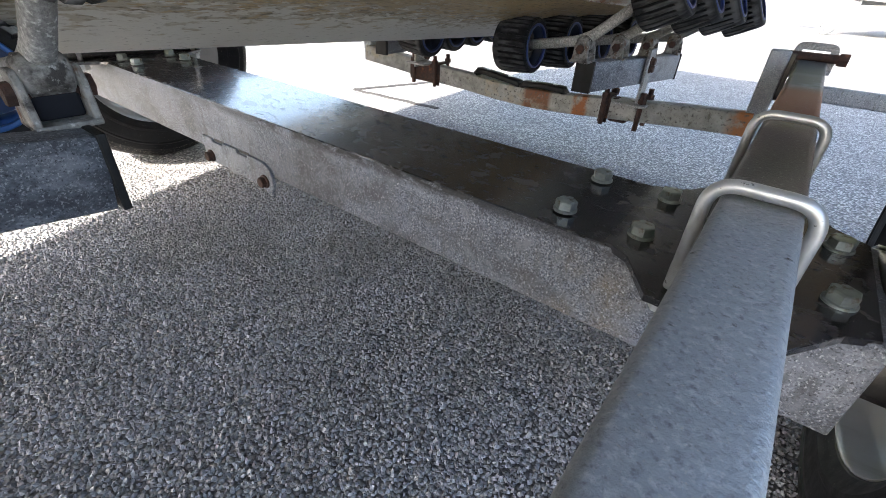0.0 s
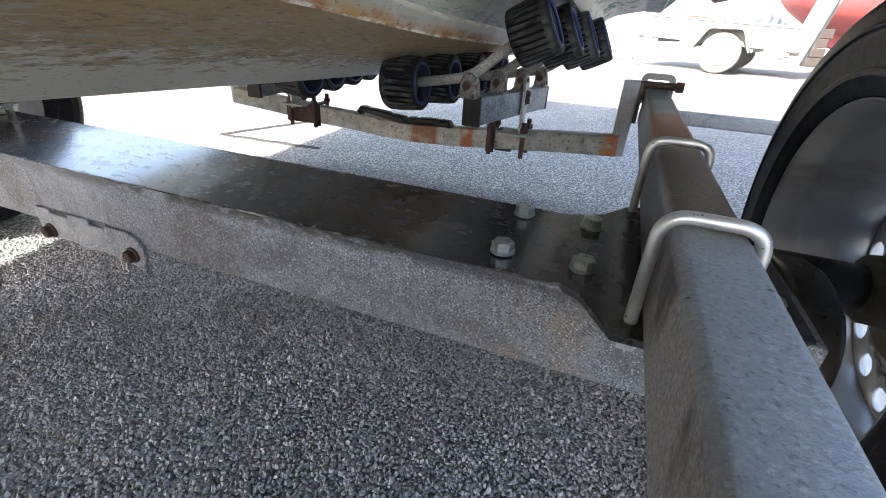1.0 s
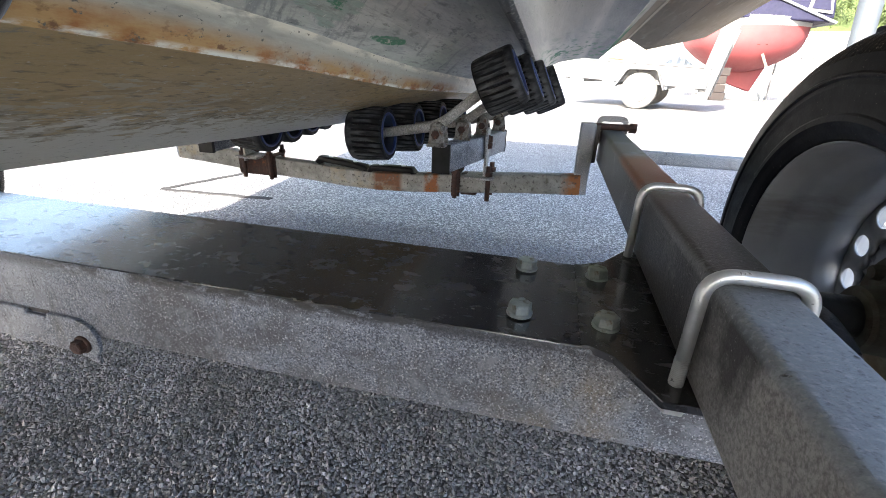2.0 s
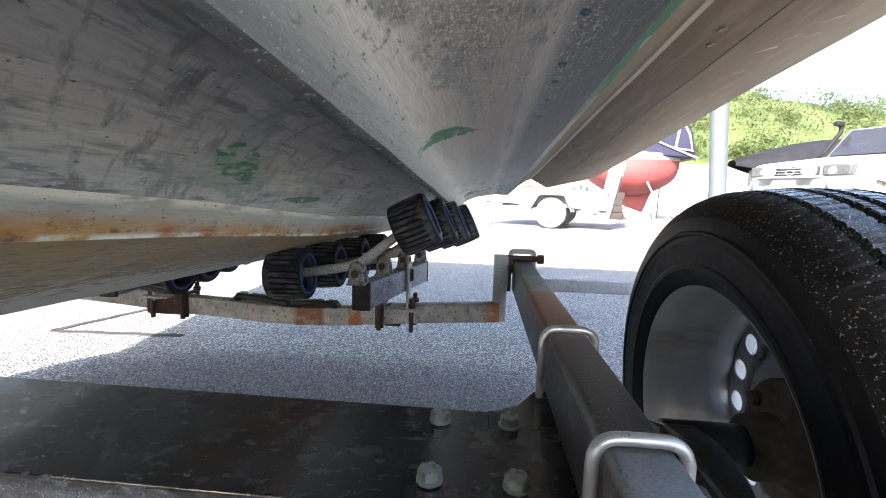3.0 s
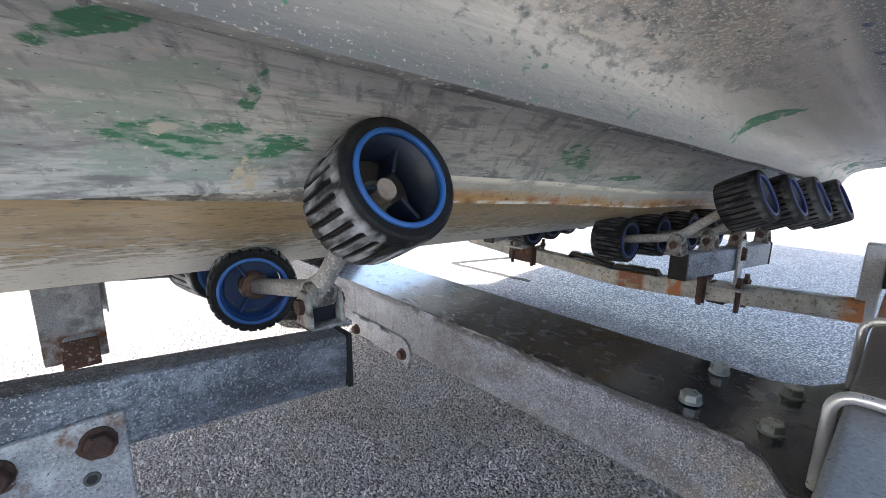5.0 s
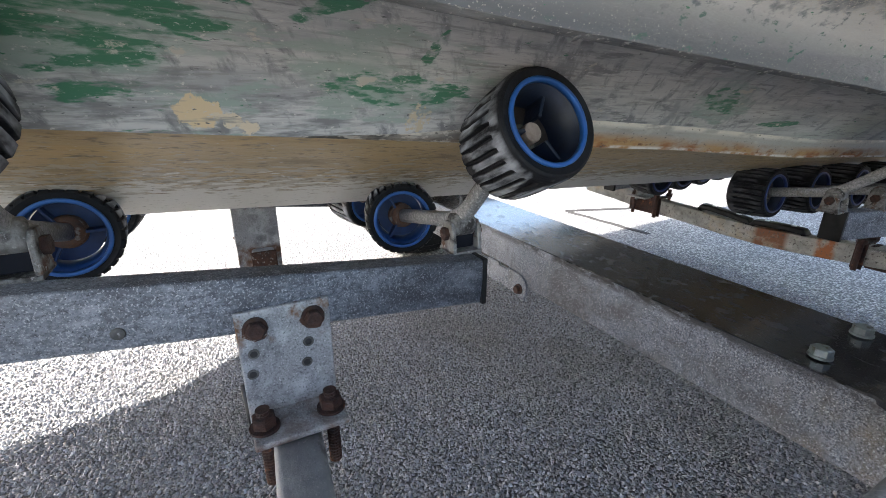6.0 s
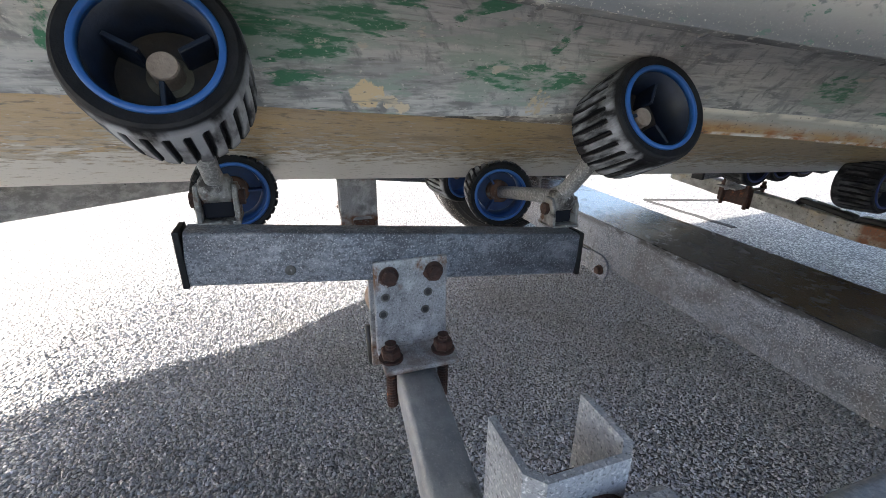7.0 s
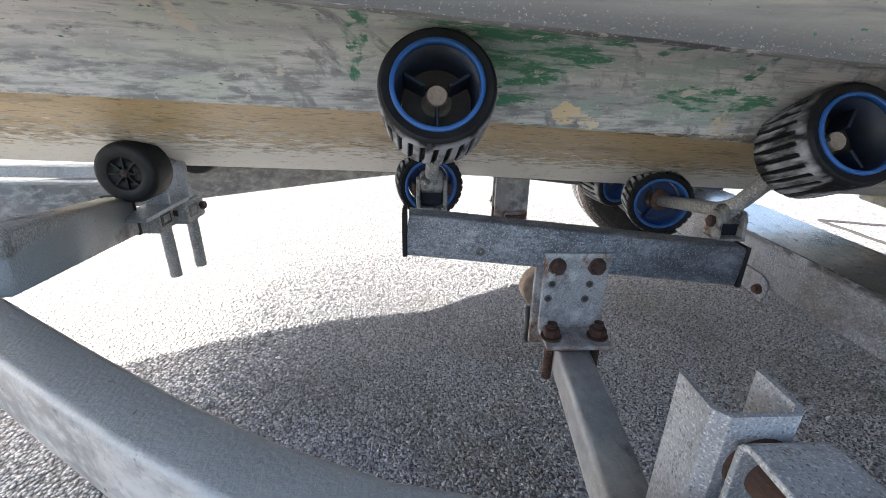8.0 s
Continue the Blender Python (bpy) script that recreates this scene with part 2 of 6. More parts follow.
# dirty blue darkened further to paint the shade deep inside the hub
BLUE_BORE = material("dirty_shaded_blue_bore", (0.0045, 0.013, 0.034), (0.004, 0.006, 0.010), 30, (0.35, 0.65), (0.45, 0.6), 0.0, 0.0004, 200)
TAN_METAL = material("dusty_axle_end", (0.30, 0.235, 0.185), (0.20, 0.145, 0.11), 120, (0.35, 0.65), (0.7, 0.85), 0.1, 0.0006, 300)
RIM = material("silver_wheel_paint", (0.38, 0.40, 0.425), (0.29, 0.30, 0.318), 9, (0.35, 0.7), (0.30, 0.44), 0.3, 0.0002, 200,
               [((0.13, 0.115, 0.09), 7, 0.58, 0.80, 0.7, (1.5, 1.5, 0.3), None), ((0.36, 0.35, 0.32), 300, 0.66, 0.72, 0.8, ALL, None)])
HUB_RUST = material("khaki_rusty_hub", (0.13, 0.12, 0.085), (0.08, 0.06, 0.04), 60, (0.35, 0.65), (0.7, 0.9), 0.1, 0.001, 200)
TYRE = material("tyre_rubber", (0.0085, 0.0085, 0.0102), (0.014, 0.014, 0.0162), 30, (0.4, 0.65), (0.44, 0.58), 0.0, 0.0002, 300,
                [((0.026, 0.026, 0.028), 12, 0.55, 0.7, 0.55, ALL, None), ((0.20, 0.19, 0.17), 420, 0.665, 0.69, 0.9, ALL, None)], specular=0.17)
SHOULDER = material("gritty_tyre_shoulder", (0.0085, 0.0085, 0.0100), (0.016, 0.016, 0.0178), 90, (0.4, 0.65), (0.46, 0.62), 0.0, 0.0005, 420,
                    [((0.024, 0.024, 0.026), 14, 0.50, 0.66, 0.6, ALL, None), ((0.36, 0.335, 0.285), 520, 0.605, 0.64, 0.9, ALL, None)], specular=0.17)
TREAD = material("wet_gritty_tread", (0.0090, 0.0091, 0.0108), (0.018, 0.0182, 0.021), 90, (0.4, 0.65), (0.20, 0.36), 0.0, 0.0009, 300,
                 [((0.022, 0.022, 0.024), 60, 0.52, 0.60, 0.7, ALL, None), ((0.42, 0.41, 0.395), 480, 0.585, 0.62, 0.8, ALL, None)], specular=0.6)
WHITE = material("dusty_white_paint", (0.29, 0.29, 0.285), (0.22, 0.22, 0.215), 4, (0.3, 0.7), (0.4, 0.5))
POLE = material("faded_grey_pole_paint", (0.064, 0.077, 0.090), (0.056, 0.067, 0.078), 6, (0.3, 0.7), (0.5, 0.7))
GRIME = material("grimy_cast_steel", (0.07, 0.066, 0.06), (0.15, 0.145, 0.135), 60, (0.40, 0.64), (0.6, 0.8), 0.1, 0.0012, 260,
                 [((0.12, 0.05, 0.025), 40, 0.56, 0.68, 0.85, ALL, None), ((0.34, 0.33, 0.31), 200, 0.62, 0.70, 0.85, ALL, None)])
GREYPAINT = material("grey_paint", (0.16, 0.178, 0.195), (0.13, 0.14, 0.15), 6, (0.3, 0.7), (0.4, 0.6))
# matt near-black for the shadow lines drawn on the ground
SHADOW_LINE = material("matt_shadow_strip", (0.03, 0.03, 0.031), (0.05, 0.05, 0.05), 60, (0.3, 0.7), (0.85, 0.95), specular=0.2)
COVER = material("black_boat_cover", (0.008, 0.008, 0.011), (0.014, 0.015, 0.02), 3, (0.3, 0.7), (0.7, 0.9), specular=0.15)
HEADLAMP = material("smoked_headlamp", (0.07, 0.075, 0.08), (0.04, 0.042, 0.045), 8, (0.3, 0.7), (0.2, 0.3))
TRAILER_GREY = material("chalky_grey_white_paint", (0.165, 0.168, 0.17), (0.125, 0.128, 0.13), 5, (0.3, 0.7), (0.5, 0.7))
RED = material("red_antifouling", (0.25, 0.055, 0.055), (0.20, 0.042, 0.045), 3, (0.3, 0.7), (0.55, 0.7), 0.0, 0.002, 30)
NAVY = material("navy_canvas", (0.0035, 0.004, 0.022), (0.006, 0.0065, 0.032), 6, (0.3, 0.7), (0.6, 0.8))
DARKGLASS = material("dark_glazing", (0.02, 0.022, 0.028), (0.03, 0.032, 0.04), 3, (0.3, 0.7), (0.08, 0.15))
DUSTY_TYRE = material("dusty_grey_tyre", (0.16, 0.155, 0.148), (0.12, 0.117, 0.112), 12, (0.3, 0.7), (0.7, 0.85))
BAULK = material("brown_timber", (0.026, 0.019, 0.016), (0.018, 0.0135, 0.012), 8, (0.3, 0.7), (0.7, 0.85), 0.0, 0.003, 40, stretch=(0.3, 1, 1))
ORANGE = material("orange_paint", (0.22, 0.045, 0.008), (0.18, 0.038, 0.008), 10, (0.3, 0.7), (0.5, 0.6))
CONCRETE = material("pale_concrete", (0.42, 0.41, 0.39), (0.34, 0.33, 0.31), 3, (0.3, 0.7), (0.8, 0.9), 0.0, 0.004, 30)
LEAF = material("hedge_leaf", (0.030, 0.052, 0.009), (0.046, 0.064, 0.016), 0.5, (0.3, 0.7), (0.6, 0.8), island=0.28)
GRASS = material("hill_grass", (0.05, 0.085, 0.016), (0.085, 0.105, 0.035), 0.35, (0.3, 0.7), (0.8, 0.9), 0.0, 0.05, 3)

# hull paint: chalky grey over green, brown slime low on the keel (places are from the boat's own origin)
GREEN = (0.055, 0.19, 0.105)
PALE_GREEN = (0.43, 0.46, 0.385)
HULL_A = material("worn_grey_green_antifouling_groove_shade", (0.56, 0.547, 0.51), (0.44, 0.432, 0.405), 9, (0.36, 0.66), (0.42, 0.58), 0.0, 0.0006, 190,
                  [((0.56, 0.55, 0.515), 20, 0.54, 0.72, 0.65, (2.4, 0.13, 2.4), None),
                   ((0.33, 0.327, 0.315), 22, 0.54, 0.74, 0.5, (2.6, 0.10, 2.6), None),
                   ((0.30, 0.297, 0.285), 90, 0.52, 0.68, 0.5, (2.4, 0.10, 2.4), None),
                   (PALE_GREEN, 5, 0.54, 0.64, 0.6, (1.3, 0.45, 1.3), None),
                   ((0.30, 0.298, 0.29), 3.5, 0.58, 0.74, 0.5, (1.2, 0.6, 1.2), None),
                   ((0.20, 0.20, 0.197), 40, 0.53, 0.63, 0.55, (0.20, 1.6, 1, -34), ("Y", -0.85, 0.10, 0.05)),
                   ((0.36, 0.356, 0.345), 26, 0.50, 0.64, 0.55, (1.4, 0.3, 1.4), None), ((0.22, 0.22, 0.215), 55, 0.57, 0.66, 0.55, (1.3, 0.4, 1.3), None),
                   ((0.26, 0.258, 0.25), 70, 0.57, 0.70, 0.55, (0.16, 1.6, 1, -30), ("Y", -0.60, 0.06, 0.05)),
                   ((0.29, 0.29, 0.284), 20, 0.57, 0.66, 0.55, (0.16, 1.6, 1, -30), ("Y", -0.3, 0.9, 0.1)),
                   # soft dark band beside the spray rail: the groove's shade painted in
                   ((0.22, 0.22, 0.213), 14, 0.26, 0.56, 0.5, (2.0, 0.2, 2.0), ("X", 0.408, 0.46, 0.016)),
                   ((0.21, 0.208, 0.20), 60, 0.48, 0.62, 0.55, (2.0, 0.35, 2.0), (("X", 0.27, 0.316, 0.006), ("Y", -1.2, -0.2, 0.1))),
                   ((0.30, 0.36, 0.31), 30, 0.36, 0.60, 0.6, (1.6, 0.4, 1.6), ("P", 0.372, -0.600, 0.080, 0.120, 0, 2.4)),
                   ((0.31, 0.37, 0.32), 40, 0.36, 0.60, 0.6, (1.6, 0.4, 1.6), ("P", 0.333, -0.018, 0.026, 0.070, 16, 2.0)),
                   ((0.32, 0.37, 0.32), 40, 0.38, 0.60, 0.6, (1.6, 0.4, 1.6), ("P", 0.330, -0.420, 0.030, 0.090, 0, 2.2)),
                   (GREEN, 48, 0.42, 0.54, 0.6, (2.0, 0.5, 2.0), ("P", 0.372, -0.605, 0.062, 0.080, 0, 2.2)),
                   (GREEN, 46, 0.30, 0.46, 0.6, (1.5, 0.7, 1.5), ("P", 0.376, -0.473, 0.009, 0.032, -42, 1.6)),
                   (GREEN, 80, 0.44, 0.56, 0.6, (2.0, 0.5, 2.0), ("P", 0.317, -0.415, 0.008, 0.060, 0, 1.8)),
                   (GREEN, 80, 0.44, 0.56, 0.6, (1.0, 1.0, 1.0), ("P", 0.352, -0.752, 0.040, 0.010, 14, 1.8)),
                   (GREEN, 90, 0.46, 0.58, 0.6, (1.0, 1.0, 1.0), ("P", 0.345, -0.400, 0.022, 0.005, 8, 1.8)),
                   (GREEN, 90, 0.42, 0.56, 0.6, (1.5, 0.6, 1.5), ("P", 0.333, -0.018, 0.015, 0.042, 16, 1.8)),
                   (GREEN, 60, 0.26, 0.50, 0.6, (1.5, 0.8, 1.5), ("P", 0.311, 0.160, 0.005, 0.050, -4, 1.2)),
                   (GREEN, 120, 0.68, 0.70, 0.6, (1.4, 0.6, 1.4), None),
                   ((0.66, 0.51, 0.31), 70, 0.24, 0.38, 0.7, ALL, ("P", 0.302, -0.556, 0.0055, 0.015, 0, 3.4)),
                   ((0.64, 0.54, 0.38), 90, 0.24, 0.38, 0.7, ALL, ("P", 0.2985, -0.532, 0.0035, 0.014, 10, 3.6)),
                   ((0.54, 0.45, 0.31), 160, 0.44, 0.54, 0.7, ALL, ("P", 0.302, -0.392, 0.008, 0.013, 0, 1.8)),
                   ((0.48, 0.44, 0.36), 46, 0.38, 0.50, 0.7, ALL, ("P", 0.347, -0.898, 0.026, 0.007, -20, 1.8)),
                   ((0.26, 0.25, 0.23), 120, 0.56, 0.70, 0.6, (1.8, 0.2, 1.8), None), ((0.10, 0.10, 0.10), 170, 0.645, 0.70, 0.6, (1.4, 0.5, 1.4), None), ((0.58, 0.555, 0.50), 300, 0.61, 0.69, 0.8, (1, 0.7, 1), None), ((0.50, 0.46, 0.38), 46, 0.64, 0.67, 0.7, (1.3, 0.6, 1.3), None)], stretch=(1, 0.22, 1))
BLUE_DAB = (0.02, 0.045, 0.15)
HULL_B = material("worn_grey_antifouling_with_barnacle_bases", (0.47, 0.457, 0.42), (0.35, 0.343, 0.325), 8, (0.36, 0.66), (0.36, 0.52), 0.0, 0.0011, 220,
                  [((0.62, 0.595, 0.55), 9, 0.32, 0.58, 0.6, (1.5, 0.16, 1.5), ("X", 0.465, 0.505, 0.009)),
                   ((0.36, 0.33, 0.28), 6, 0.40, 0.62, 0.5, (1.6, 0.2, 1.6), ("X", 0.500, 0.556, 0.014)),
                   ((0.56, 0.53, 0.48), 12, 0.38, 0.60, 0.55, (3.0, 0.10, 3.0), ("X", 0.551, 0.570, 0.006)),
                   ((0.17, 0.173, 0.175), 9, 0.22, 0.52, 0.45, (1.5, 0.15, 1.5), ("X", 0.574, 0.622, 0.005)),
                   ((0.25, 0.25, 0.25), 20, 0.54, 0.70, 0.4, (2.2, 0.10, 2.2), None), ((0.135, 0.138, 0.14), 16, 0.06, 0.42, 0.5, (1.8, 0.2, 1.8), ("X", 0.43, 0.4595, 0.006)),
                   ((0.19, 0.19, 0.187), 50, 0.46, 0.68, 0.4, (1.2, 0.6, 1.2), ("P", 0.520, -0.22, 0.050, 0.26, 0, 2.0)), ((0.15, 0.17, 0.17), 120, 0.50, 0.68, 0.45, (1.2, 0.6, 1.2), ("P", 0.510, -0.28, 0.045, 0.22, 0, 2.0)),
                   ((0.64, 0.58, 0.49), 440, 0.53, 0.60, 0.75, (0.9, 0.55, 1), ("P", 0.515, -0.26, 0.036, 0.17, 0, 2.6)),
                   ((0.60, 0.55, 0.47), 480, 0.57, 0.63, 0.75, (0.9, 0.55, 1), ("P", 0.530, -0.05, 0.050, 0.28, 0, 2.6)),
                   ((0.56, 0.52, 0.46), 480, 0.59, 0.65, 0.75, (0.9, 0.55, 1), ("P", 0.560, -0.15, 0.045, 0.20, 0, 2.6)),
                   ((0.40, 0.38, 0.33), 700, 0.60, 0.66, 0.8, (0.9, 0.6, 0.9), (("X", 0.444, 0.4580, 0.003), ("Y", -1.6, 0.35, 0.15))),
                   ((0.07, 0.15, 0.11), 110, 0.62, 0.66, 0.6, (1.2, 0.6, 1.2), (("X", 0.448, 0.468, 0.004), ("Y", -0.35, 0.1, 0.1))),
                   ((0.46, 0.44, 0.395), 420, 0.655, 0.72, 0.8, (1, 0.6, 1), None),
                   (GREEN, 60, 0.26, 0.46, 0.6, (1.5, 0.8, 1.5), ("P", 0.487, 0.130, 0.042, 0.019, 46, 1.6)),
                   (GREEN, 120, 0.67, 0.69, 0.6, (1.2, 0.6, 1.2), None), (GREEN, 40, 0.52, 0.60, 0.6, (1.2, 0.5, 1.2), ("Y", 0.75, 1.2, 0.15))]
                  + [(BLUE_DAB, 150, 0.25, 0.55, 0.55, ALL, ("P", x, y, rx, ry, 5, 2.2)) for x, y, rx, ry in
                     ((0.577, -0.165, 0.0022, 0.006), (0.579, -0.096, 0.0040, 0.0055), (0.581, -0.016, 0.0030, 0.0065), (0.582, 0.021, 0.0028, 0.0045), (0.583, 0.069, 0.0026, 0.005), (0.584, 0.13, 0.0025, 0.0055))],
                  # dark strips that draw thin cast shadow lines on the asphalt beyond the rear bar
                  stretch=(1, 0.22, 1))
KEEL = material("brown_stained_gelcoat", (0.54, 0.39, 0.19), (0.40, 0.29, 0.15), 9, (0.35, 0.66), (0.38, 0.52), 0.0, 0.0012, 110,
                [((0.58, 0.40, 0.17), 14, 0.54, 0.72, 0.48, (1, 0.4, 1), None), ((0.27, 0.20, 0.12), 20, 0.55, 0.70, 0.6, (1.2, 0.4, 1.2), None), ((0.24, 0.19, 0.125), 140, 0.55, 0.66, 0.6, (1.2, 0.45, 1.2), None), ((0.34, 0.23, 0.11), 6, 0.50, 0.66, 0.5, (1, 0.25, 1), None),
                 ((0.50, 0.445, 0.345), 60, 0.26, 0.46, 0.6, (1.5, 0.6, 1.5), ("P", 0.0, 0.0, 0.190, 1e4, 0, 3.0)),
                 ((0.19, 0.155, 0.10), 75, 0.50, 0.64, 0.6, (1.3, 0.8, 1.3), ("X", 0.085, 0.180, 0.03)),
                 ((0.68, 0.65, 0.58), 60, 0.24, 0.40, 0.5, (1.5, 0.6, 1.5), ("P", 0.0, 0.0, 0.140, 1e4, 0, 3.0)),
                 ((0.30, 0.27, 0.22), 160, 0.60, 0.68, 0.6, (1.4, 0.6, 1.4), None),
                 ((0.66, 0.63, 0.57), 260, 0.64, 0.70, 0.8, (1, 0.5, 1), None)], stretch=(1, 0.35, 1))
BAND = material("grey_band_with_rust_weeps", (0.40, 0.37, 0.315), (0.31, 0.29, 0.25), 14, (0.35, 0.66), (0.42, 0.56), 0.0, 0.0009, 160,
                [((0.47, 0.44, 0.37), 60, 0.58, 0.68, 0.7, (1, 0.35, 1), None), ((0.24, 0.22, 0.185), 50, 0.56, 0.70, 0.6, (1, 0.2, 1), None),
                 ((0.40, 0.23, 0.09), 20, 0.34, 0.56, 0.7, (1, 0.35, 1), (("Y", -0.34, 0.62, 0.08), ("X", 0.279, 0.2875, 0.0022))),
                 ((0.30, 0.115, 0.035), 46, 0.48, 0.60, 0.8, (1, 0.4, 1), (("Y", -0.30, 0.60, 0.08), ("X", 0.279, 0.2865, 0.0022))),
                 ((0.17, 0.08, 0.035), 130, 0.56, 0.64, 0.8, (1, 0.5, 1), (("Y", -0.30, 0.60, 0.08), ("X", 0.279, 0.2865, 0.0022))),
                 ((0.62, 0.57, 0.47), 60, 0.40, 0.52, 0.75, (1, 0.3, 1), (("Y", -0.60, 0.7, 0.05), ("X", 0.2918, 0.297, 0.0009))),
                 ((0.66, 0.62, 0.55), 90, 0.42, 0.54, 0.75, (1, 0.3, 1), ("X", 0.270, 0.2832, 0.0006)),
                 ((0.10, 0.09, 0.075), 260, 0.62, 0.68, 0.7, (1, 0.6, 1), None),
                 ((0.11, 0.10, 0.085), 50, 0.36, 0.50, 0.7, (1, 0.5, 1), ("Y", -3.0, -0.34, 0.08)), ((0.60, 0.56, 0.48), 130, 0.54, 0.60, 0.8, (1, 0.5, 1), ("Y", -3.0, -0.30, 0.08))], stretch=(1, 0.3, 1))
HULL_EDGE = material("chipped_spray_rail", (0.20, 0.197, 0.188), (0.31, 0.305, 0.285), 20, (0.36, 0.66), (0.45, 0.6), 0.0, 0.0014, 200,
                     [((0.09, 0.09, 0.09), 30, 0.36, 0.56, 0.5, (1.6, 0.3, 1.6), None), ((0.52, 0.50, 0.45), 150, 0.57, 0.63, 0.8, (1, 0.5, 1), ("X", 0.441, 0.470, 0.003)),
                      ((0.60, 0.57, 0.50), 420, 0.62, 0.66, 0.8, (1, 0.6, 1), ("X", 0.440, 0.470, 0.003)), ((0.06, 0.16, 0.11), 40, 0.66, 0.70, 0.6, ALL, None)], stretch=(1, 0.3, 1))
RIB = material("chalky_beige_rib", (0.215, 0.166, 0.112), (0.165, 0.128, 0.087), 7, (0.35, 0.68), (0.55, 0.68), 0.0, 0.0004, 60,
               [((0.16, 0.13, 0.095), 40, 0.55, 0.70, 0.6, (2.0, 0.12, 2.0), None), ((0.08, 0.066, 0.05), 200, 0.63, 0.68, 0.6, (1, 0.4, 1), None)], stretch=(1, 0.2, 1), specular=0.12)
# lighter beige that paints the highlight along the rib's rounded lip
LIP_HIGHLIGHT = material("pale_lip_highlight", (0.46, 0.39, 0.29), (0.34, 0.28, 0.205), 30, (0.35, 0.65), (0.5, 0.64), 0.0, 0.0004, 90, stretch=(1, 0.25, 1), specular=0.2)
CHALK_EDGE = material("chalky_paint_edge", (0.44, 0.43, 0.40), (0.27, 0.265, 0.25), 60, (0.35, 0.65), (0.6, 0.75), 0.0, 0.0005, 200, stretch=(1, 0.3, 1))
GREENSTRIPE = material("worn_green_stripe", (0.018, 0.092, 0.046), (0.24, 0.24, 0.21), 14, (0.535, 0.575), (0.6, 0.75), 0.0, 0.0005, 120,
                       [((0.035, 0.12, 0.07), 60, 0.52, 0.62, 0.7, (1, 0.4, 1), None), ((0.25, 0.245, 0.22), 26, 0.30, 0.46, 0.7, (1, 0.5, 1), ("Y", 0.20, 0.76, 0.06)), ((0.20, 0.20, 0.175), 40, 0.50, 0.56, 0.7, (1, 0.6, 1), ("Y", 0.10, 0.30, 0.05)), ((0.06, 0.058, 0.05), 160, 0.60, 0.66, 0.7, (1, 0.5, 1), None)], stretch=(1, 0.25, 1), specular=0.12)
TOPSIDE = material("beige_topside_gelcoat", (0.325, 0.247, 0.165), (0.25, 0.19, 0.127), 5, (0.35, 0.68), (0.5, 0.64), 0.0, 0.0004, 60,
                   [((0.40, 0.33, 0.225), 9, 0.60, 0.78, 0.6, (1, 0.25, 1), None), ((0.215, 0.163, 0.108), 11, 0.55, 0.72, 0.6, (1.4, 0.35, 1), None), ((0.36, 0.275, 0.185), 40, 0.52, 0.68, 0.6, (2.0, 0.12, 2.0), None),
                    ((0.40, 0.325, 0.235), 60, 0.56, 0.70, 0.6, (2.0, 0.10, 2.0), None), ((0.14, 0.11, 0.078), 260, 0.64, 0.69, 0.6, (1, 0.5, 1), None)], stretch=(1, 0.3, 1), specular=0.15)


def asphalt_material():
    m = bpy.data.materials.new("coarse_grey_asphalt")
    m.use_nodes = True
    nt = m.node_tree
    n, ln = nt.nodes, nt.links
    b = n["Principled BSDF"]
    tc = n.new("ShaderNodeTexCoord")
    v = n.new("ShaderNodeTexVoronoi")
    v.inputs["Scale"].default_value = 165
    ln.new(tc.outputs["Object"], v.inputs["Vector"])
    big = n.new("ShaderNodeTexNoise")
    big.inputs["Scale"].default_value, big.inputs["Detail"].default_value = 5, 8
    ln.new(tc.outputs["Object"], big.inputs["Vector"])
    ramp = n.new("ShaderNodeValToRGB")
    e = ramp.color_ramp.elements
    e[0].position, e[0].color = 0.0, (0.18, 0.179, 0.177, 1)
    e[1].position, e[1].color = 1.0, (0.56, 0.55, 0.53, 1)
    mid = e.new(0.55)
    mid.color = (0.35, 0.345, 0.337, 1)
    sep = n.new("ShaderNodeSeparateColor")
    ln.new(v.outputs["Color"], sep.inputs[0])
    ln.new(sep.outputs[0], ramp.inputs[0])
    mul = n.new("ShaderNodeMix")
    mul.data_type, mul.blend_type = "RGBA", "MULTIPLY"
    mul.inputs[0].default_value = 1.0
    ln.new(ramp.outputs[0], mul.inputs[6])
    r2 = n.new("ShaderNodeMapRange")
    r2.inputs[1].default_value, r2.inputs[2].default_value, r2.inputs[3].default_value, r2.inputs[4].default_value = 0.3, 0.7, 0.75, 1.1
    ln.new(big.outputs[0], r2.inputs[0])
    ln.new(r2.outputs[0], mul.inputs[7])
    # dark bitumen between the stones
    gap = n.new("ShaderNodeMapRange")
    gap.inputs[1].default_value, gap.inputs[2].default_value = 0.40, 0.64
    ln.new(v.outputs["Distance"], gap.inputs[0])
    bit = n.new("ShaderNodeMix")
    bit.data_type = "RGBA"
    ln.new(gap.outputs[0], bit.inputs[0]), ln.new(mul.outputs[2], bit.inputs[6])
    bit.inputs[7].default_value = (0.08, 0.08, 0.083, 1)
    ln.new(bit.outputs[2], b.inputs["Base Color"])
    b.inputs["Roughness"].default_value = 0.6
    bp = n.new("ShaderNodeBump")
    bp.inputs["Distance"].default_value = 0.006
    bp.invert = True
    ln.new(v.outputs["Distance"], bp.inputs["Height"])
    ln.new(bp.outputs[0], b.inputs["Normal"])
    return m


ASPHALT = asphalt_material()
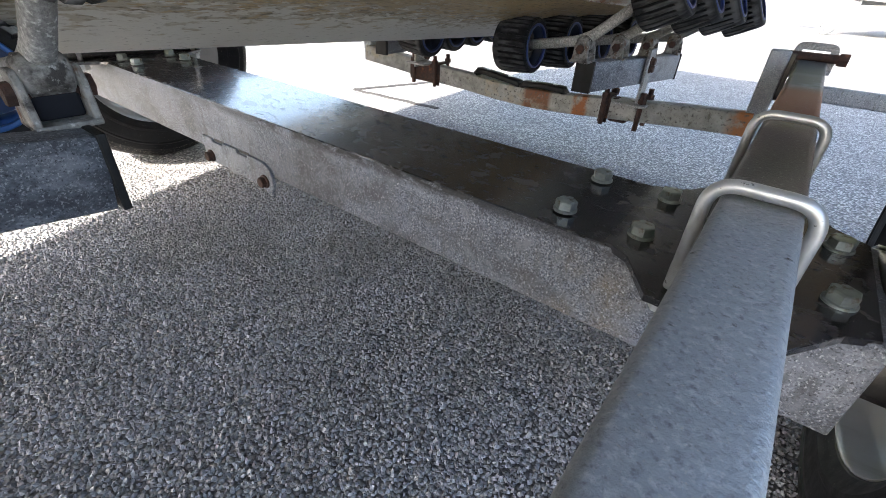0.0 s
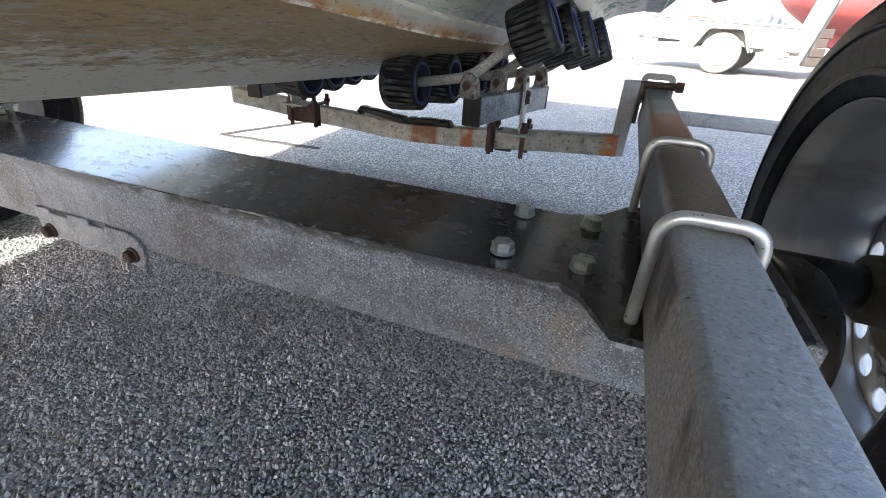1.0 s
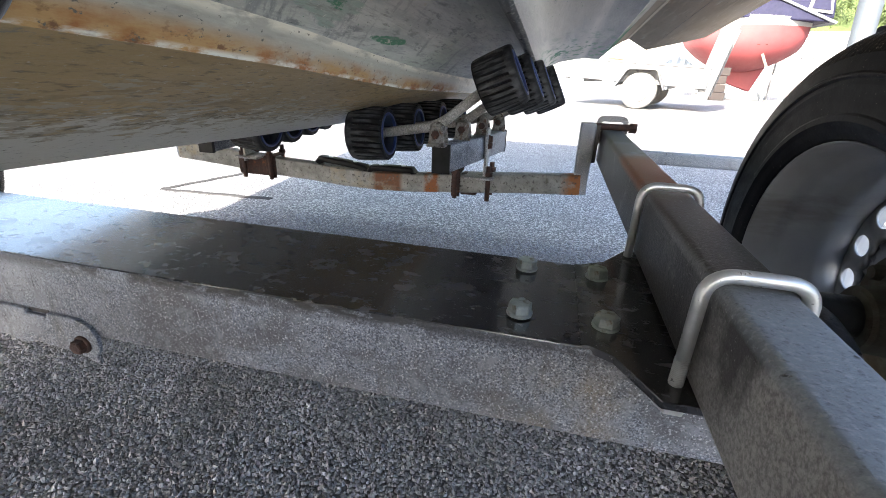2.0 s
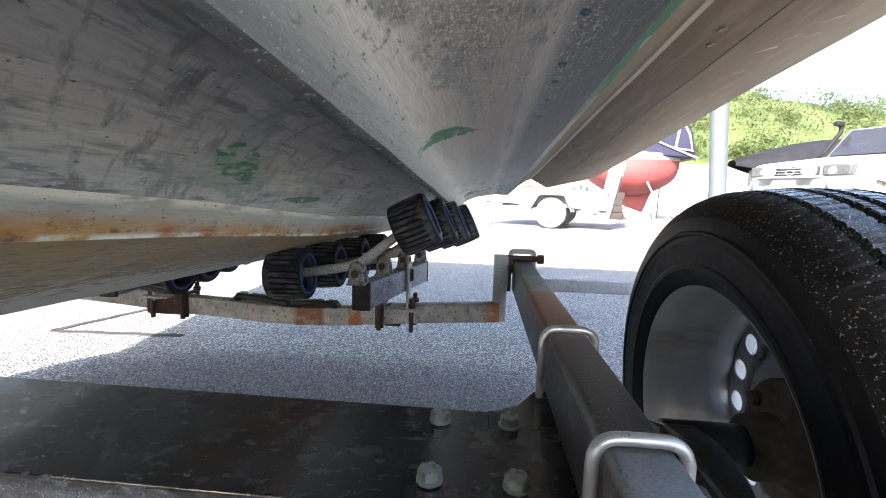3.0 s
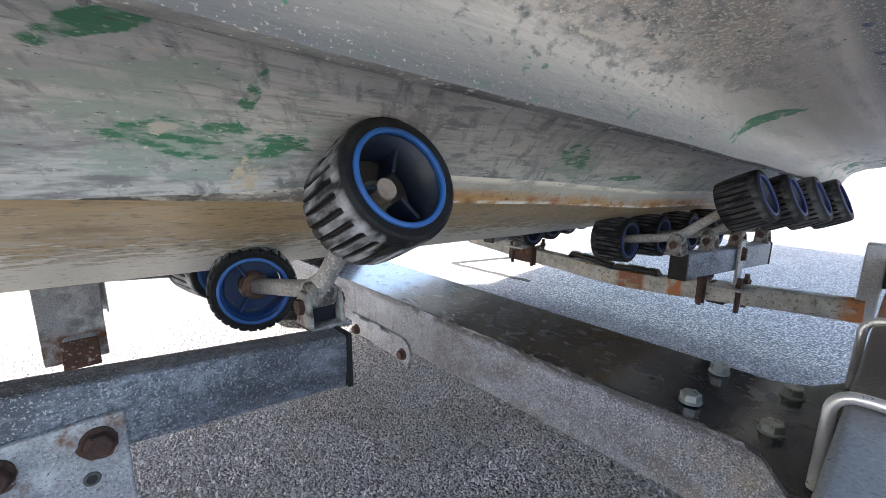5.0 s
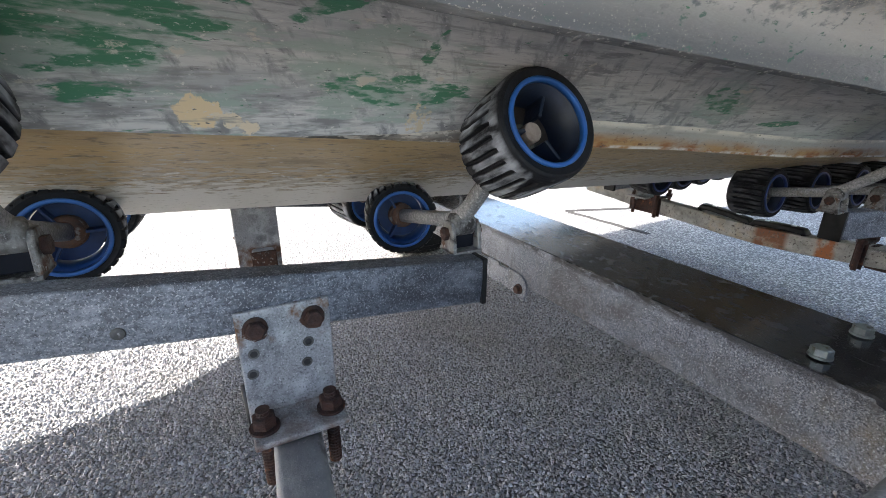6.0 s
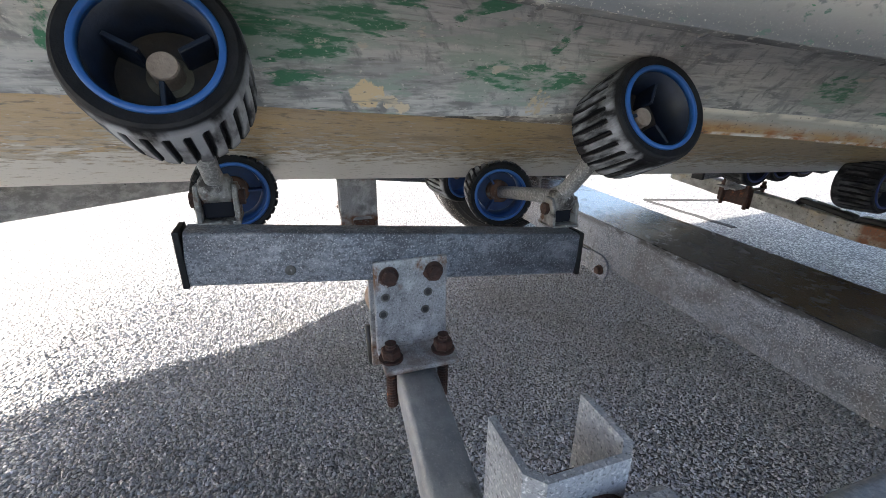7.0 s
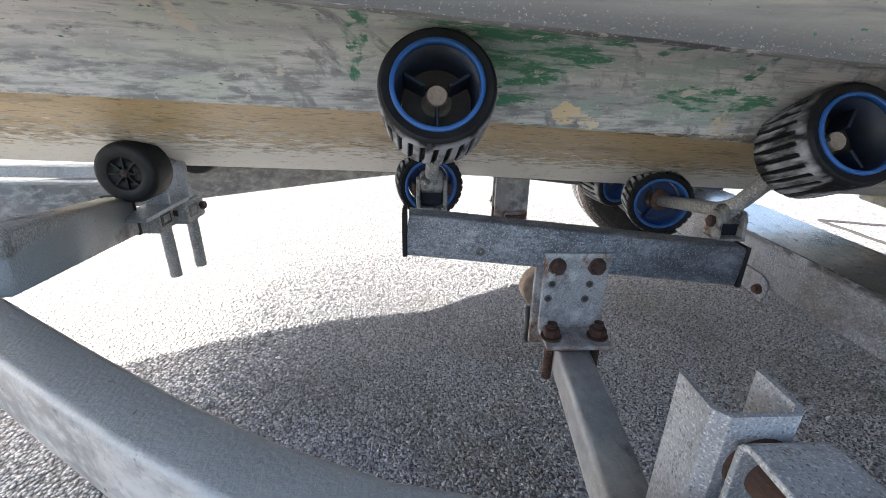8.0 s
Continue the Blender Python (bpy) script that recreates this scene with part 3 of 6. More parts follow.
CHIP = material("stone_chip", (0.295, 0.304, 0.331), (0.15, 0.155, 0.171), 160, (0.3, 0.7), (0.42, 0.62),
                layers=[((0.11, 0.11, 0.112), 90, 0.42, 0.66, 0.5, ALL, ("P", -0.632, 0.09, 0.055, 0.035, 20, 1.6)), ((0.16, 0.155, 0.15), 2.2, 0.52, 0.66, 0.55, ALL, None)], island=0.40, specular=0.5)


# ---- building helpers ----
def thing(name, base, label, category, group=""):
    return tagged(new_at(name, base), label, category, group)


def new_at(name, base):
    ob = new(name)
    ob.location = base
    ob.empty_display_size = 0.05
    return ob


def root_of(ob):
    while ob.parent:
        ob = ob.parent
    return ob


def part(name, bm, mat, parent=None, label="", smooth=False):
    """Links a bmesh, given in world coordinates, as one mesh under a thing or a part."""
    me = bpy.data.meshes.new(name)
    if parent:
        bmesh.ops.translate(bm, verts=bm.verts, vec=-Vector(root_of(parent).location))
    bmesh.ops.recalc_face_normals(bm, faces=bm.faces)
    bm.to_mesh(me)
    bm.free()
    me.materials.append(mat)
    if smooth:
        me.polygons.foreach_set("use_smooth", [True] * len(me.polygons))
    ob = new(name, me)
    ob.parent = parent
    return tagged(ob, label) if label else ob


def put(name, me, m, parent, label=""):
    """Places a shared mesh at the world pose m under a thing or a part."""
    ob = new(name, me)
    ob.parent = parent
    ob.matrix_local = Matrix.Translation(-Vector(root_of(parent).location)) @ m
    return tagged(ob, label) if label else ob


def mesh_of(name, bm, mat, smooth=False):
    me = bpy.data.meshes.new(name)
    bmesh.ops.recalc_face_normals(bm, faces=bm.faces)
    bm.to_mesh(me)
    bm.free()
    me.materials.append(mat)
    if smooth:
        me.polygons.foreach_set("use_smooth", [True] * len(me.polygons))
    return me


def joined(*bms):
    out = bmesh.new()
    for b in bms:
        me = bpy.data.meshes.new("tmp")
        b.to_mesh(me)
        b.free()
        out.from_mesh(me)
        bpy.data.meshes.remove(me)
    return out


def block(x0, x1, y0, y1, z0, z1, bevel=0.0, seg=2):
    bm = bmesh.new()
    bmesh.ops.create_cube(bm, size=1)
    bmesh.ops.scale(bm, vec=(abs(x1 - x0), abs(y1 - y0), abs(z1 - z0)), verts=bm.verts)
    bmesh.ops.translate(bm, vec=((x0 + x1) / 2, (y0 + y1) / 2, (z0 + z1) / 2), verts=bm.verts)
    if bevel:
        bmesh.ops.bevel(bm, geom=bm.edges, offset=bevel, segments=seg, affect="EDGES", profile=0.5)
    return bm


def lathe(profile, n=32, closed=False):
    """Turns (radius, height) points round z."""
    bm = bmesh.new()
    rings = []
    for r, h in profile:
        rings.append([bm.verts.new((r * math.cos(2 * math.pi * k / n), r * math.sin(2 * math.pi * k / n), h)) for k in range(n)])
    pairs = list(zip(rings, rings[1:])) + ([(rings[-1], rings[0])] if closed else [])
    for a, c in pairs:
        for k in range(n):
            bm.faces.new((a[k], a[(k + 1) % n], c[(k + 1) % n], c[k]))
    if not closed:
        for ring in (rings[0], rings[-1]):
            if profile[0 if ring is rings[0] else -1][0] > 1e-5:
                bm.faces.new(ring)
    return bm


def aim(at, way):
    """Pose whose z axis points along way."""
    return Matrix.Translation(at) @ Vector(way).to_track_quat("Z", "Y").to_matrix().to_4x4()


def moved(bm, m):
    bmesh.ops.transform(bm, matrix=m, verts=bm.verts)
    return bm


def rod(a, c, r, n=16, bevel=0.0):
    a, c = Vector(a), Vector(c)
    d = (c - a).length
    prof = [(r, 0), (r, d)] if not bevel else [(r - bevel, 0), (r, bevel), (r, d - bevel), (r - bevel, d)]
    return moved(lathe(prof, n), aim(a, c - a))


def sweep(points, r, n=12, section=None, up=(0, 0, 1)):
    """A round bar, or a bar with the given section, along a line of points."""
    pts = [Vector(p) for p in points]
    sec = section or [(r * math.cos(2 * math.pi * k / n), r * math.sin(2 * math.pi * k / n)) for k in range(n)]
    bm = bmesh.new()
    rings = []
    side_old = None
    for i, p in enumerate(pts):
        t = (pts[min(i + 1, len(pts) - 1)] - pts[max(i - 1, 0)]).normalized()
        if side_old is None or section:
            side = t.cross(Vector(up))
            if side.length < 1e-4:
                side = t.cross(Vector((1, 0, 0)))
        else:
            side = side_old - t * side_old.dot(t)
        side.normalize()
        side_old = side
        upv = side.cross(t)
        rings.append([bm.verts.new(p + side * u + upv * v) for u, v in sec])
    for a, c in zip(rings, rings[1:]):
        for k in range(len(sec)):
            bm.faces.new((a[k], a[(k + 1) % len(sec)], c[(k + 1) % len(sec)], c[k]))
    bm.faces.new(rings[0]), bm.faces.new(rings[-1])
    return bm


def fillet(points, rad, n=6):
    pts = [Vector(p) for p in points]
    out = [pts[0]]
    for a, b_, c in zip(pts, pts[1:], pts[2:]):
        u, w = (a - b_).normalized(), (c - b_).normalized()
        p0, p1 = b_ + u * rad, b_ + w * rad
        for k in range(n + 1):
            s = k / n
            out.append(p0 * (1 - s) ** 2 + b_ * 2 * s * (1 - s) + p1 * s * s)
    out.append(pts[-1])
    return out


def rounded_section(w, h, r, n=3):
    """Section of a rectangular tube: w across, h high, centred."""
    out = []
    for cx, cy, a0 in ((w / 2 - r, h / 2 - r, 0), (-w / 2 + r, h / 2 - r, 90), (-w / 2 + r, -h / 2 + r, 180), (w / 2 - r, -h / 2 + r, 270)):
        for k in range(n + 1):
            a = radians(a0 + 90 * k / n)
            out.append((cx + r * math.cos(a), cy + r * math.sin(a)))
    return out


def prism(outline, z0, z1, bevel=0.0):
    """Plate of a flat outline in x, y between two heights."""
    bm = bmesh.new()
    f = bm.faces.new([bm.verts.new((x, y, z0)) for x, y in outline])
    ext = bmesh.ops.extrude_face_region(bm, geom=[f])
    bmesh.ops.translate(bm, vec=(0, 0, z1 - z0), verts=[v for v in ext["geom"] if isinstance(v, bmesh.types.BMVert)])
    if bevel:
        bmesh.ops.bevel(bm, geom=bm.edges, offset=bevel, segments=2, affect="EDGES", profile=0.5)
    return bm


def hex_bolt_mesh(name, mat, af=0.0168, h=0.0078, washer=0.0106):
    r = af / 2 / math.cos(math.pi / 6)
    head = lathe([(r, 0.0025), (r, 0.0025 + h - 0.001), (r - 0.0012, 0.0025 + h)], 6)
    wash = lathe([(washer, 0), (washer, 0.002), (washer - 0.001, 0.0026)], 24)
    return mesh_of(name, joined(head, wash), mat)


BOLT_MESH = hex_bolt_mesh("bolt", BOLT)
RUSTY_BOLT_MESH = hex_bolt_mesh("rusty_bolt", RUST, 0.0135, 0.007, 0.0098)
SMALL_BOLT_MESH = hex_bolt_mesh("small_bolt", RUST, 0.013, 0.006, 0.009)

MID = -0.605        # the trailer's middle line


def X(x, side):
    return x if side > 0 else 2 * MID - x


# ---- ground ----
bm = bmesh.new()
bmesh.ops.create_grid(bm, x_segments=40, y_segments=40, size=150)
tagged(part("ground", bm, ASPHALT), "coarse grey asphalt yard with pale stone chips", "ground", kind="structure")


# ---- boat trailer ----
trailer = thing("boat_trailer", (MID, 0, 0), "galvanised steel roller boat trailer standing on asphalt under a boat", "boat trailer")

BEAM_Z0, BEAM_Z1 = 0.200, 0.282
RAIL_W, RAIL_H = 0.043, 0.072
RAIL_Z = 0.284 + RAIL_H / 2
bm = block(X(0.062, -1), 0.062, -0.078, 0.074, BEAM_Z0, BEAM_Z1 - 0.0008, 0.0022)
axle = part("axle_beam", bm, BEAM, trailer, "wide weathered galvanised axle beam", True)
bm = block(X(0.05, -1), 0.05, -0.0768, 0.0728, BEAM_Z1 - 0.010, BEAM_Z1, 0.0010)
part("top_plate", bm, BEAM_TOP, axle, "oily black top plate")


def rail_path(side):
    inner = [(-0.0325, 0.668), (-0.0325, 0.2), (-0.0325, -0.2), (-0.0325, -0.5), (-0.034, -0.58), (-0.040, -0.65), (-0.055, -0.72), (-0.083, -0.79),
             (-0.122, -0.865), (-0.185, -0.97), (-0.275, -1.115), (-0.40, -1.32), (-0.55, -1.57)]
    return [(X(x, side), y, RAIL_Z) for x, y in inner]


for side in (1, -1):
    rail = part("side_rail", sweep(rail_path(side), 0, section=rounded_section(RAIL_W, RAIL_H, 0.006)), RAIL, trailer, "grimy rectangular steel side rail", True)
    # clamp plate over the axle beam
    pl = [(-0.118, -0.0765), (-0.112, -0.0765), (-0.096, -0.085), (-0.072, -0.124), (0.008, -0.124), (0.036, -0.085), (0.055, -0.074), (0.055, 0.070),
          (0.030, 0.088), (0.008, 0.128), (-0.062, 0.128), (-0.088, 0.088), (-0.112, 0.0725), (-0.118, 0.0725)]
    part("clamp_plate", prism([(X(x, side), y) for x, y in pl], 0.2775, 0.2834, 0.0006), BEAM_TOP, trailer, "black steel clamp plate")
    for k, (bx, by) in enumerate(((-0.165, 0.045), (-0.165, -0.045), (-0.098, 0.045), (-0.098, -0.045), (0.033, 0.045), (0.033, -0.045))):
        put("bolt", BOLT_MESH, Matrix.Translation((X(bx, side), by, 0.2835)) @ pose(0, 0, 0, 0, 0, 17 * k), trailer, "zinc hexagon bolt with washer")
    for uy in (-0.104, 0.112):
        x0, x1, top = X(-0.0605, side), X(-0.0045, side), 0.3625
        bar = fillet([(x0, uy, 0.272), (x0, uy, top), (x1, uy, top), (x1, uy, 0.272)], 0.017, 8)
        ub = part("u_bolt", sweep(bar, 0.0043, 16, up=(0, 1, 0)), ZINC, trailer, "shiny bent zinc u-bolt", True)
        for lx in (x0, x1):
            prof = []
            for k in range(15):
                prof += [(0.0039, 0.2836 + k * 0.0013), (0.0047, 0.28425 + k * 0.0013)]
            part("thread", moved(lathe(prof, 14), Matrix.Translation((lx, uy, 0))), ZINC, ub)
            part("nut", moved(lathe([(0.0105, 0.2655), (0.0110, 0.2665), (0.0110, 0.2745)], 6), Matrix.Translation((lx, uy, 0))), ZINC, ub)
            part("washer", moved(lathe([(0.0135, 0.2750), (0.0135, 0.2772)], 24), Matrix.Translation((lx, uy, 0))), ZINC, ub)

# bracket plate on the face of the beam
bm = bmesh.new()
ol = [(-0.762, 0.222), (-0.735, 0.222), (-0.733, 0.217), (-0.702, 0.217), (-0.700, 0.222), (-0.664, 0.222), (-0.662, 0.216), (-0.636, 0.216), (-0.634, 0.221), (-0.596, 0.220), (-0.582, 0.213), (-0.576, 0.200), (-0.577, 0.186), (-0.582, 0.180), (-0.581, 0.168), (-0.600, 0.177), (-0.66, 0.182), (-0.682, 0.177), (-0.70, 0.183), (-0.745, 0.181), (-0.762, 0.186)]
f = bm.faces.new([bm.verts.new((x, -0.0782, z)) for x, z in ol])
ext = bmesh.ops.extrude_face_region(bm, geom=[f])
bmesh.ops.translate(bm, vec=(0, -0.0048, 0), verts=[v for v in ext["geom"] if isinstance(v, bmesh.types.BMVert)])
bmesh.ops.bevel(bm, geom=bm.edges, offset=0.0008, segments=1, affect="EDGES")
bracket = part("brake_bracket", bm, BEAM, axle, "galvanised bracket plate")
for bx in (-0.595, -0.742):
    put("rusty_bolt", RUSTY_BOLT_MESH, aim((bx, -0.0832, 0.192), (0, -1, 0)), axle, "rusted bolt")
for x0, x1 in ((-0.733, -0.702), (-0.662, -0.636)):
    part("slot", block(x0, x1, -0.0786, -0.0776, 0.2175, 0.2215, 0.0002), BLACK_PAINT, axle, "dark slot above the bracket")


# ---- wheels ----
WY, WZ, LEAN = 0.087, 0.2585, 0.055


def tyre_mesh():
    n = 768
    half = 0.077
    prof = [(0.1650, -0.054), (0.1656, -0.0680), (0.1672, -0.0705), (0.172, -0.0735), (0.178, -0.0762), (0.182, -0.0785), (0.187, -0.0785), (0.189, -0.0775), (0.206, -0.0780), (0.212, -0.0785),
            (0.2165, -0.0782), (0.2185, -0.0798), (0.2205, -0.0798), (0.2225, -0.0776), (0.230, -0.0765), (0.236, -0.0755), (0.244, -0.0705), (0.2505, -0.0645), (0.2555, -0.0575), (0.2585, -0.050), (0.2600, -0.044),
            (0.2540, -0.042), (0.2540, -0.037), (0.2605, -0.035), (0.2618, -0.014), (0.2550, -0.012), (0.2550, -0.006), (0.2620, -0.004)]
    prof = prof + [(r, -h) for r, h in reversed(prof)]
    bm = bmesh.new()
    rings = []
    for j, (r, h) in enumerate(prof):
        ring = []
        for k in range(n):
            rr, hh = r, h
            ph = k % 12
            if abs(h) > 0.049 and r > 0.235:
                if ph in (0, 6):
                    rr -= 0.0011 if r > 0.2525 else 0.0005
            elif r > 0.2585 and ph in ((0, 5) if h < 0 else (3, 8)):
                rr -= 0.0022
            a = 2 * math.pi * (k + (3.3 * abs(h) / 0.077 if r > 0.25 else 0)) / n
            ring.append(bm.verts.new((rr * math.cos(a), rr * math.sin(a), hh)))
        rings.append(ring)
    for a, c in zip(rings, rings[1:]):
        for k in range(n):
            bm.faces.new((a[k], a[(k + 1) % n], c[(k + 1) % n], c[k]))
    me = mesh_of("tyre", bm, TYRE, False)
    me.materials.append(SHOULDER)
    me.materials.append(TREAD)
    for poly in me.polygons:
        r, h = math.hypot(poly.center[0], poly.center[1]), abs(poly.center[2])
        if r > 0.238:
            poly.material_index = 2 if h < 0.044 else 1
    return me


def rim_mesh():
    # -z is the side towards the trailer
    prof = [(0.1650, -0.054), (0.1655, -0.0690), (0.1649, -0.0698), (0.1640, -0.0688), (0.1632, -0.062), (0.1622, -0.044), (0.1605, -0.039), (0.1560, -0.034), (0.1535, -0.028), (0.1525, -0.014), (0.1500, -0.006),
            (0.1455, 0.000), (0.1440, 0.010), (0.1435, 0.036), (0.1435, 0.042), (0.149, 0.044), (0.157, 0.055), (0.162, 0.068), (0.164, 0.065), (0.162, 0.058)]
    return mesh_of("rim", lathe(prof, 64, True), RIM, True)


def disc_mesh():
    """Dished wheel disc with a ring of round holes."""
    bm = bmesh.new()
    N, r1, r2, rc, rh = 18, 0.104, 0.1437, 0.1265, 0.0128

    def height(r):
        return 0.037 - 0.016 * max(0.0, min(1.0, (0.108 - r) / 0.04))

    for s in range(N):
        a0 = 2 * math.pi * s / N + radians(15)
        da = math.pi / N
        hole, edge = [], []
        for k in range(16):
            t = 2 * math.pi * k / 16
            c, q = math.cos(t), math.sin(t)
            m = max(abs(c), abs(q))
            u, v = c / m, q / m
            rr = rc + (v * (r2 - rc) if v > 0 else v * (rc - r1))
            ang = a0 + u * da
            edge.append(bm.verts.new((rr * math.cos(ang), rr * math.sin(ang), height(rr))))
            hx, hy = rc + rh * q, rh * c
            hr = math.hypot(hx, hy)
            ha = a0 + math.atan2(hy, hx)
            hole.append(bm.verts.new((hr * math.cos(ha), hr * math.sin(ha), height(hr))))
        for k in range(16):
            bm.faces.new((edge[k], edge[(k + 1) % 16], hole[(k + 1) % 16], hole[k]))
    prev = None
    for r in (0.104, 0.092, 0.080, 0.068, 0.03):
        ring = [bm.verts.new((r * math.cos(2 * math.pi * k / 72), r * math.sin(2 * math.pi * k / 72), height(r))) for k in range(72)]
        if prev:
            for k in range(72):
                bm.faces.new((prev[k], prev[(k + 1) % 72], ring[(k + 1) % 72], ring[k]))
        prev = ring
    bmesh.ops.remove_doubles(bm, verts=bm.verts, dist=0.0004)
    bmesh.ops.recalc_face_normals(bm, faces=bm.faces)
    bmesh.ops.solidify(bm, geom=bm.faces[:], thickness=0.003)
    return mesh_of("disc", bm, RIM, True)


TYRE_ME, RIM_ME, DISC_ME = tyre_mesh(), rim_mesh(), disc_mesh()
for side in (1, -1):
    ez = Vector((side, 0, LEAN)).normalized()
    ex = Vector((0, side, 0))
    m = Matrix.Translation((X(0.1735, side), WY, WZ)) @ Matrix((ex, ez.cross(ex), ez)).transposed().to_4x4()
    rim = put("wheel", RIM_ME, m, trailer, "silver-painted steel wheel with round holes")
    # sub-parts of the wheel lie in the wheel's own space
    for nm, me, lab in (("tyre", TYRE_ME, "black road tyre with gritty worn tread"), ("disc", DISC_ME, "")):
        ob = new(nm, me)
        ob.parent = rim
        if lab:
            tagged(ob, lab)
    hub = new("hub", mesh_of("hub", lathe([(0.022, -0.030), (0.029, -0.029), (0.032, -0.026), (0.034, 0.000), (0.040, 0.006), (0.066, 0.010), (0.068, 0.013), (0.068, 0.020), (0.03, 0.022)], 40), HUB_RUST, False))
    hub.parent = rim
    tagged(hub, "khaki rusty wheel hub")
    for k in range(4):
        a = radians(38 + 90 * k)
        nut = new("wheel_bolt", mesh_of("wheel_bolt", moved(lathe([(0.0085, -0.002), (0.0085, 0.005), (0.0065, 0.008)], 8), aim((0.053 * math.cos(a), 0.053 * math.sin(a), 0.008), (0, 0, -1))), HUB_RUST))
        nut.parent = rim
    # stub axle and curved suspension arm
    part("stub_axle", rod((X(0.062, side), WY, WZ), (X(0.165, side), WY, WZ), 0.0205, 28, 0.002), BLACK_PAINT, trailer, "greasy black stub axle", True)
    arm = fillet([(X(0.076, side), y, z) for y, z in ((0.128, 0.232), (0.088, 0.262), (0.030, 0.274), (-0.014, 0.266), (-0.032, 0.242), (-0.031, 0.220))], 0.016, 5)
    part("suspension_arm", sweep(arm, 0, section=rounded_section(0.030, 0.034, 0.005), up=(1, 0, 0)), BLACK_PAINT, trailer, "greasy black curved suspension arm", True)

# ---- rear cross bar ----
bar_pts = [(-0.082, 0.640, 0.236), (-0.20, 0.643, 0.228), (-0.36, 0.647, 0.213), (-0.47, 0.650, 0.203), (-0.56, 0.650, 0.199), (-0.65, 0.650, 0.201), (-0.74, 0.648, 0.208)]
bar_pts += [(2 * MID - x, y, z) for x, y, z in reversed(bar_pts[:3])]
BARSTEEL = material("stained_rear_bar", (0.34, 0.335, 0.31), (0.20, 0.198, 0.185), 45, (0.35, 0.66), (0.6, 0.8), 0.2, 0.0012, 200,
                    [((0.14, 0.13, 0.11), 90, 0.58, 0.70, 0.8, ALL, None), ((0.38, 0.27, 0.12), 7, 0.55, 0.75, 0.8, ALL, None),
                     ((0.17, 0.075, 0.038), 30, 0.30, 0.5, 0.85, ALL, ("X", 0.035, 0.105, 0.006)), ((0.28, 0.10, 0.035), 30, 0.35, 0.5, 0.85, ALL, ("X", 0.165, 0.20, 0.004)),
                     ((0.34, 0.13, 0.045), 30, 0.36, 0.5, 0.85, ALL, ("X", 0.49, 0.54, 0.012)), ((0.08, 0.075, 0.065), 160, 0.56, 0.66, 0.8, ALL, None)])
rear_bar = part("rear_bar", sweep(bar_pts, 0, section=rounded_section(0.034, 0.044, 0.004)), BARSTEEL, trailer, "dropped galvanised rear cross bar with rust stains", True)
for side in (1, -1):
    post = part("post", block(X(-0.098, side), X(-0.066, side), 0.632, 0.664, 0.214, 0.368, 0.003), GALV, trailer, "upright galvanised post at the bar's end")
    # end clamp over the rail
    bar = fillet([(X(-0.060, side), 0.655, 0.325), (X(-0.060, side), 0.655, 0.378), (X(-0.008, side), 0.655, 0.378), (X(-0.008, side), 0.655, 0.335)], 0.008, 4)
    cl = part("end_clamp", sweep(bar, 0, section=rounded_section(0.012, 0.004, 0.001), up=(0, 1, 0)), GALV_DULL, trailer, "small strap clamp", False)
    part("clamp_bolt", rod((X(-0.070, side), 0.648, 0.362), (X(0.006, side), 0.648, 0.362), 0.007, 14), RUST, cl, "rusted cross bolt")
    part("clamp_nut", rod((X(0.0, side), 0.648, 0.362), (X(0.014, side), 0.648, 0.362), 0.011, 6), RUST, cl)
    part("clamp_leg", block(X(-0.066, side), X(-0.058, side), 0.640, 0.660, 0.285, 0.365, 0.001), BLACK_PAINT, cl)
    part("small_nut", rod((X(-0.074, side), 0.65, 0.30), (X(-0.062, side), 0.65, 0.30), 0.007, 6), RUST, cl)
part("lamp_bar", block(-0.012, 0.62, 0.582, 0.606, 0.302, 0.326, 0.003), GALV, trailer, "square galvanised tube for the lamp board")

# black rubber slides on the rear bar
for x0, x1, z0, z1 in ((-0.47, -0.585, 0.228, 0.224), (-0.592, -0.725, 0.224, 0.236)):
    sec = rounded_section(0.030, 0.014, 0.005)
    sl = part("rubber_slide", sweep([(x0, 0.65, z0 - 0.006), (x0 - 0.006, 0.65, z0 + 0.004), ((x0 + x1) / 2, 0.65, (z0 + z1) / 2 + 0.006), (x1 + 0.006, 0.65, z1 + 0.006), (x1, 0.65, z1 - 0.004)], 0, section=sec), BLACK_PLASTIC, trailer, "black rubber slide strip", True)
    for k in (0.25, 0.75):
        part("screw", moved(lathe([(0.006, 0), (0.005, 0.002)], 12), Matrix.Translation((x0 + (x1 - x0) * k, 0.65, z0 + (z1 - z0) * k + 0.0125))), ZINC, sl)


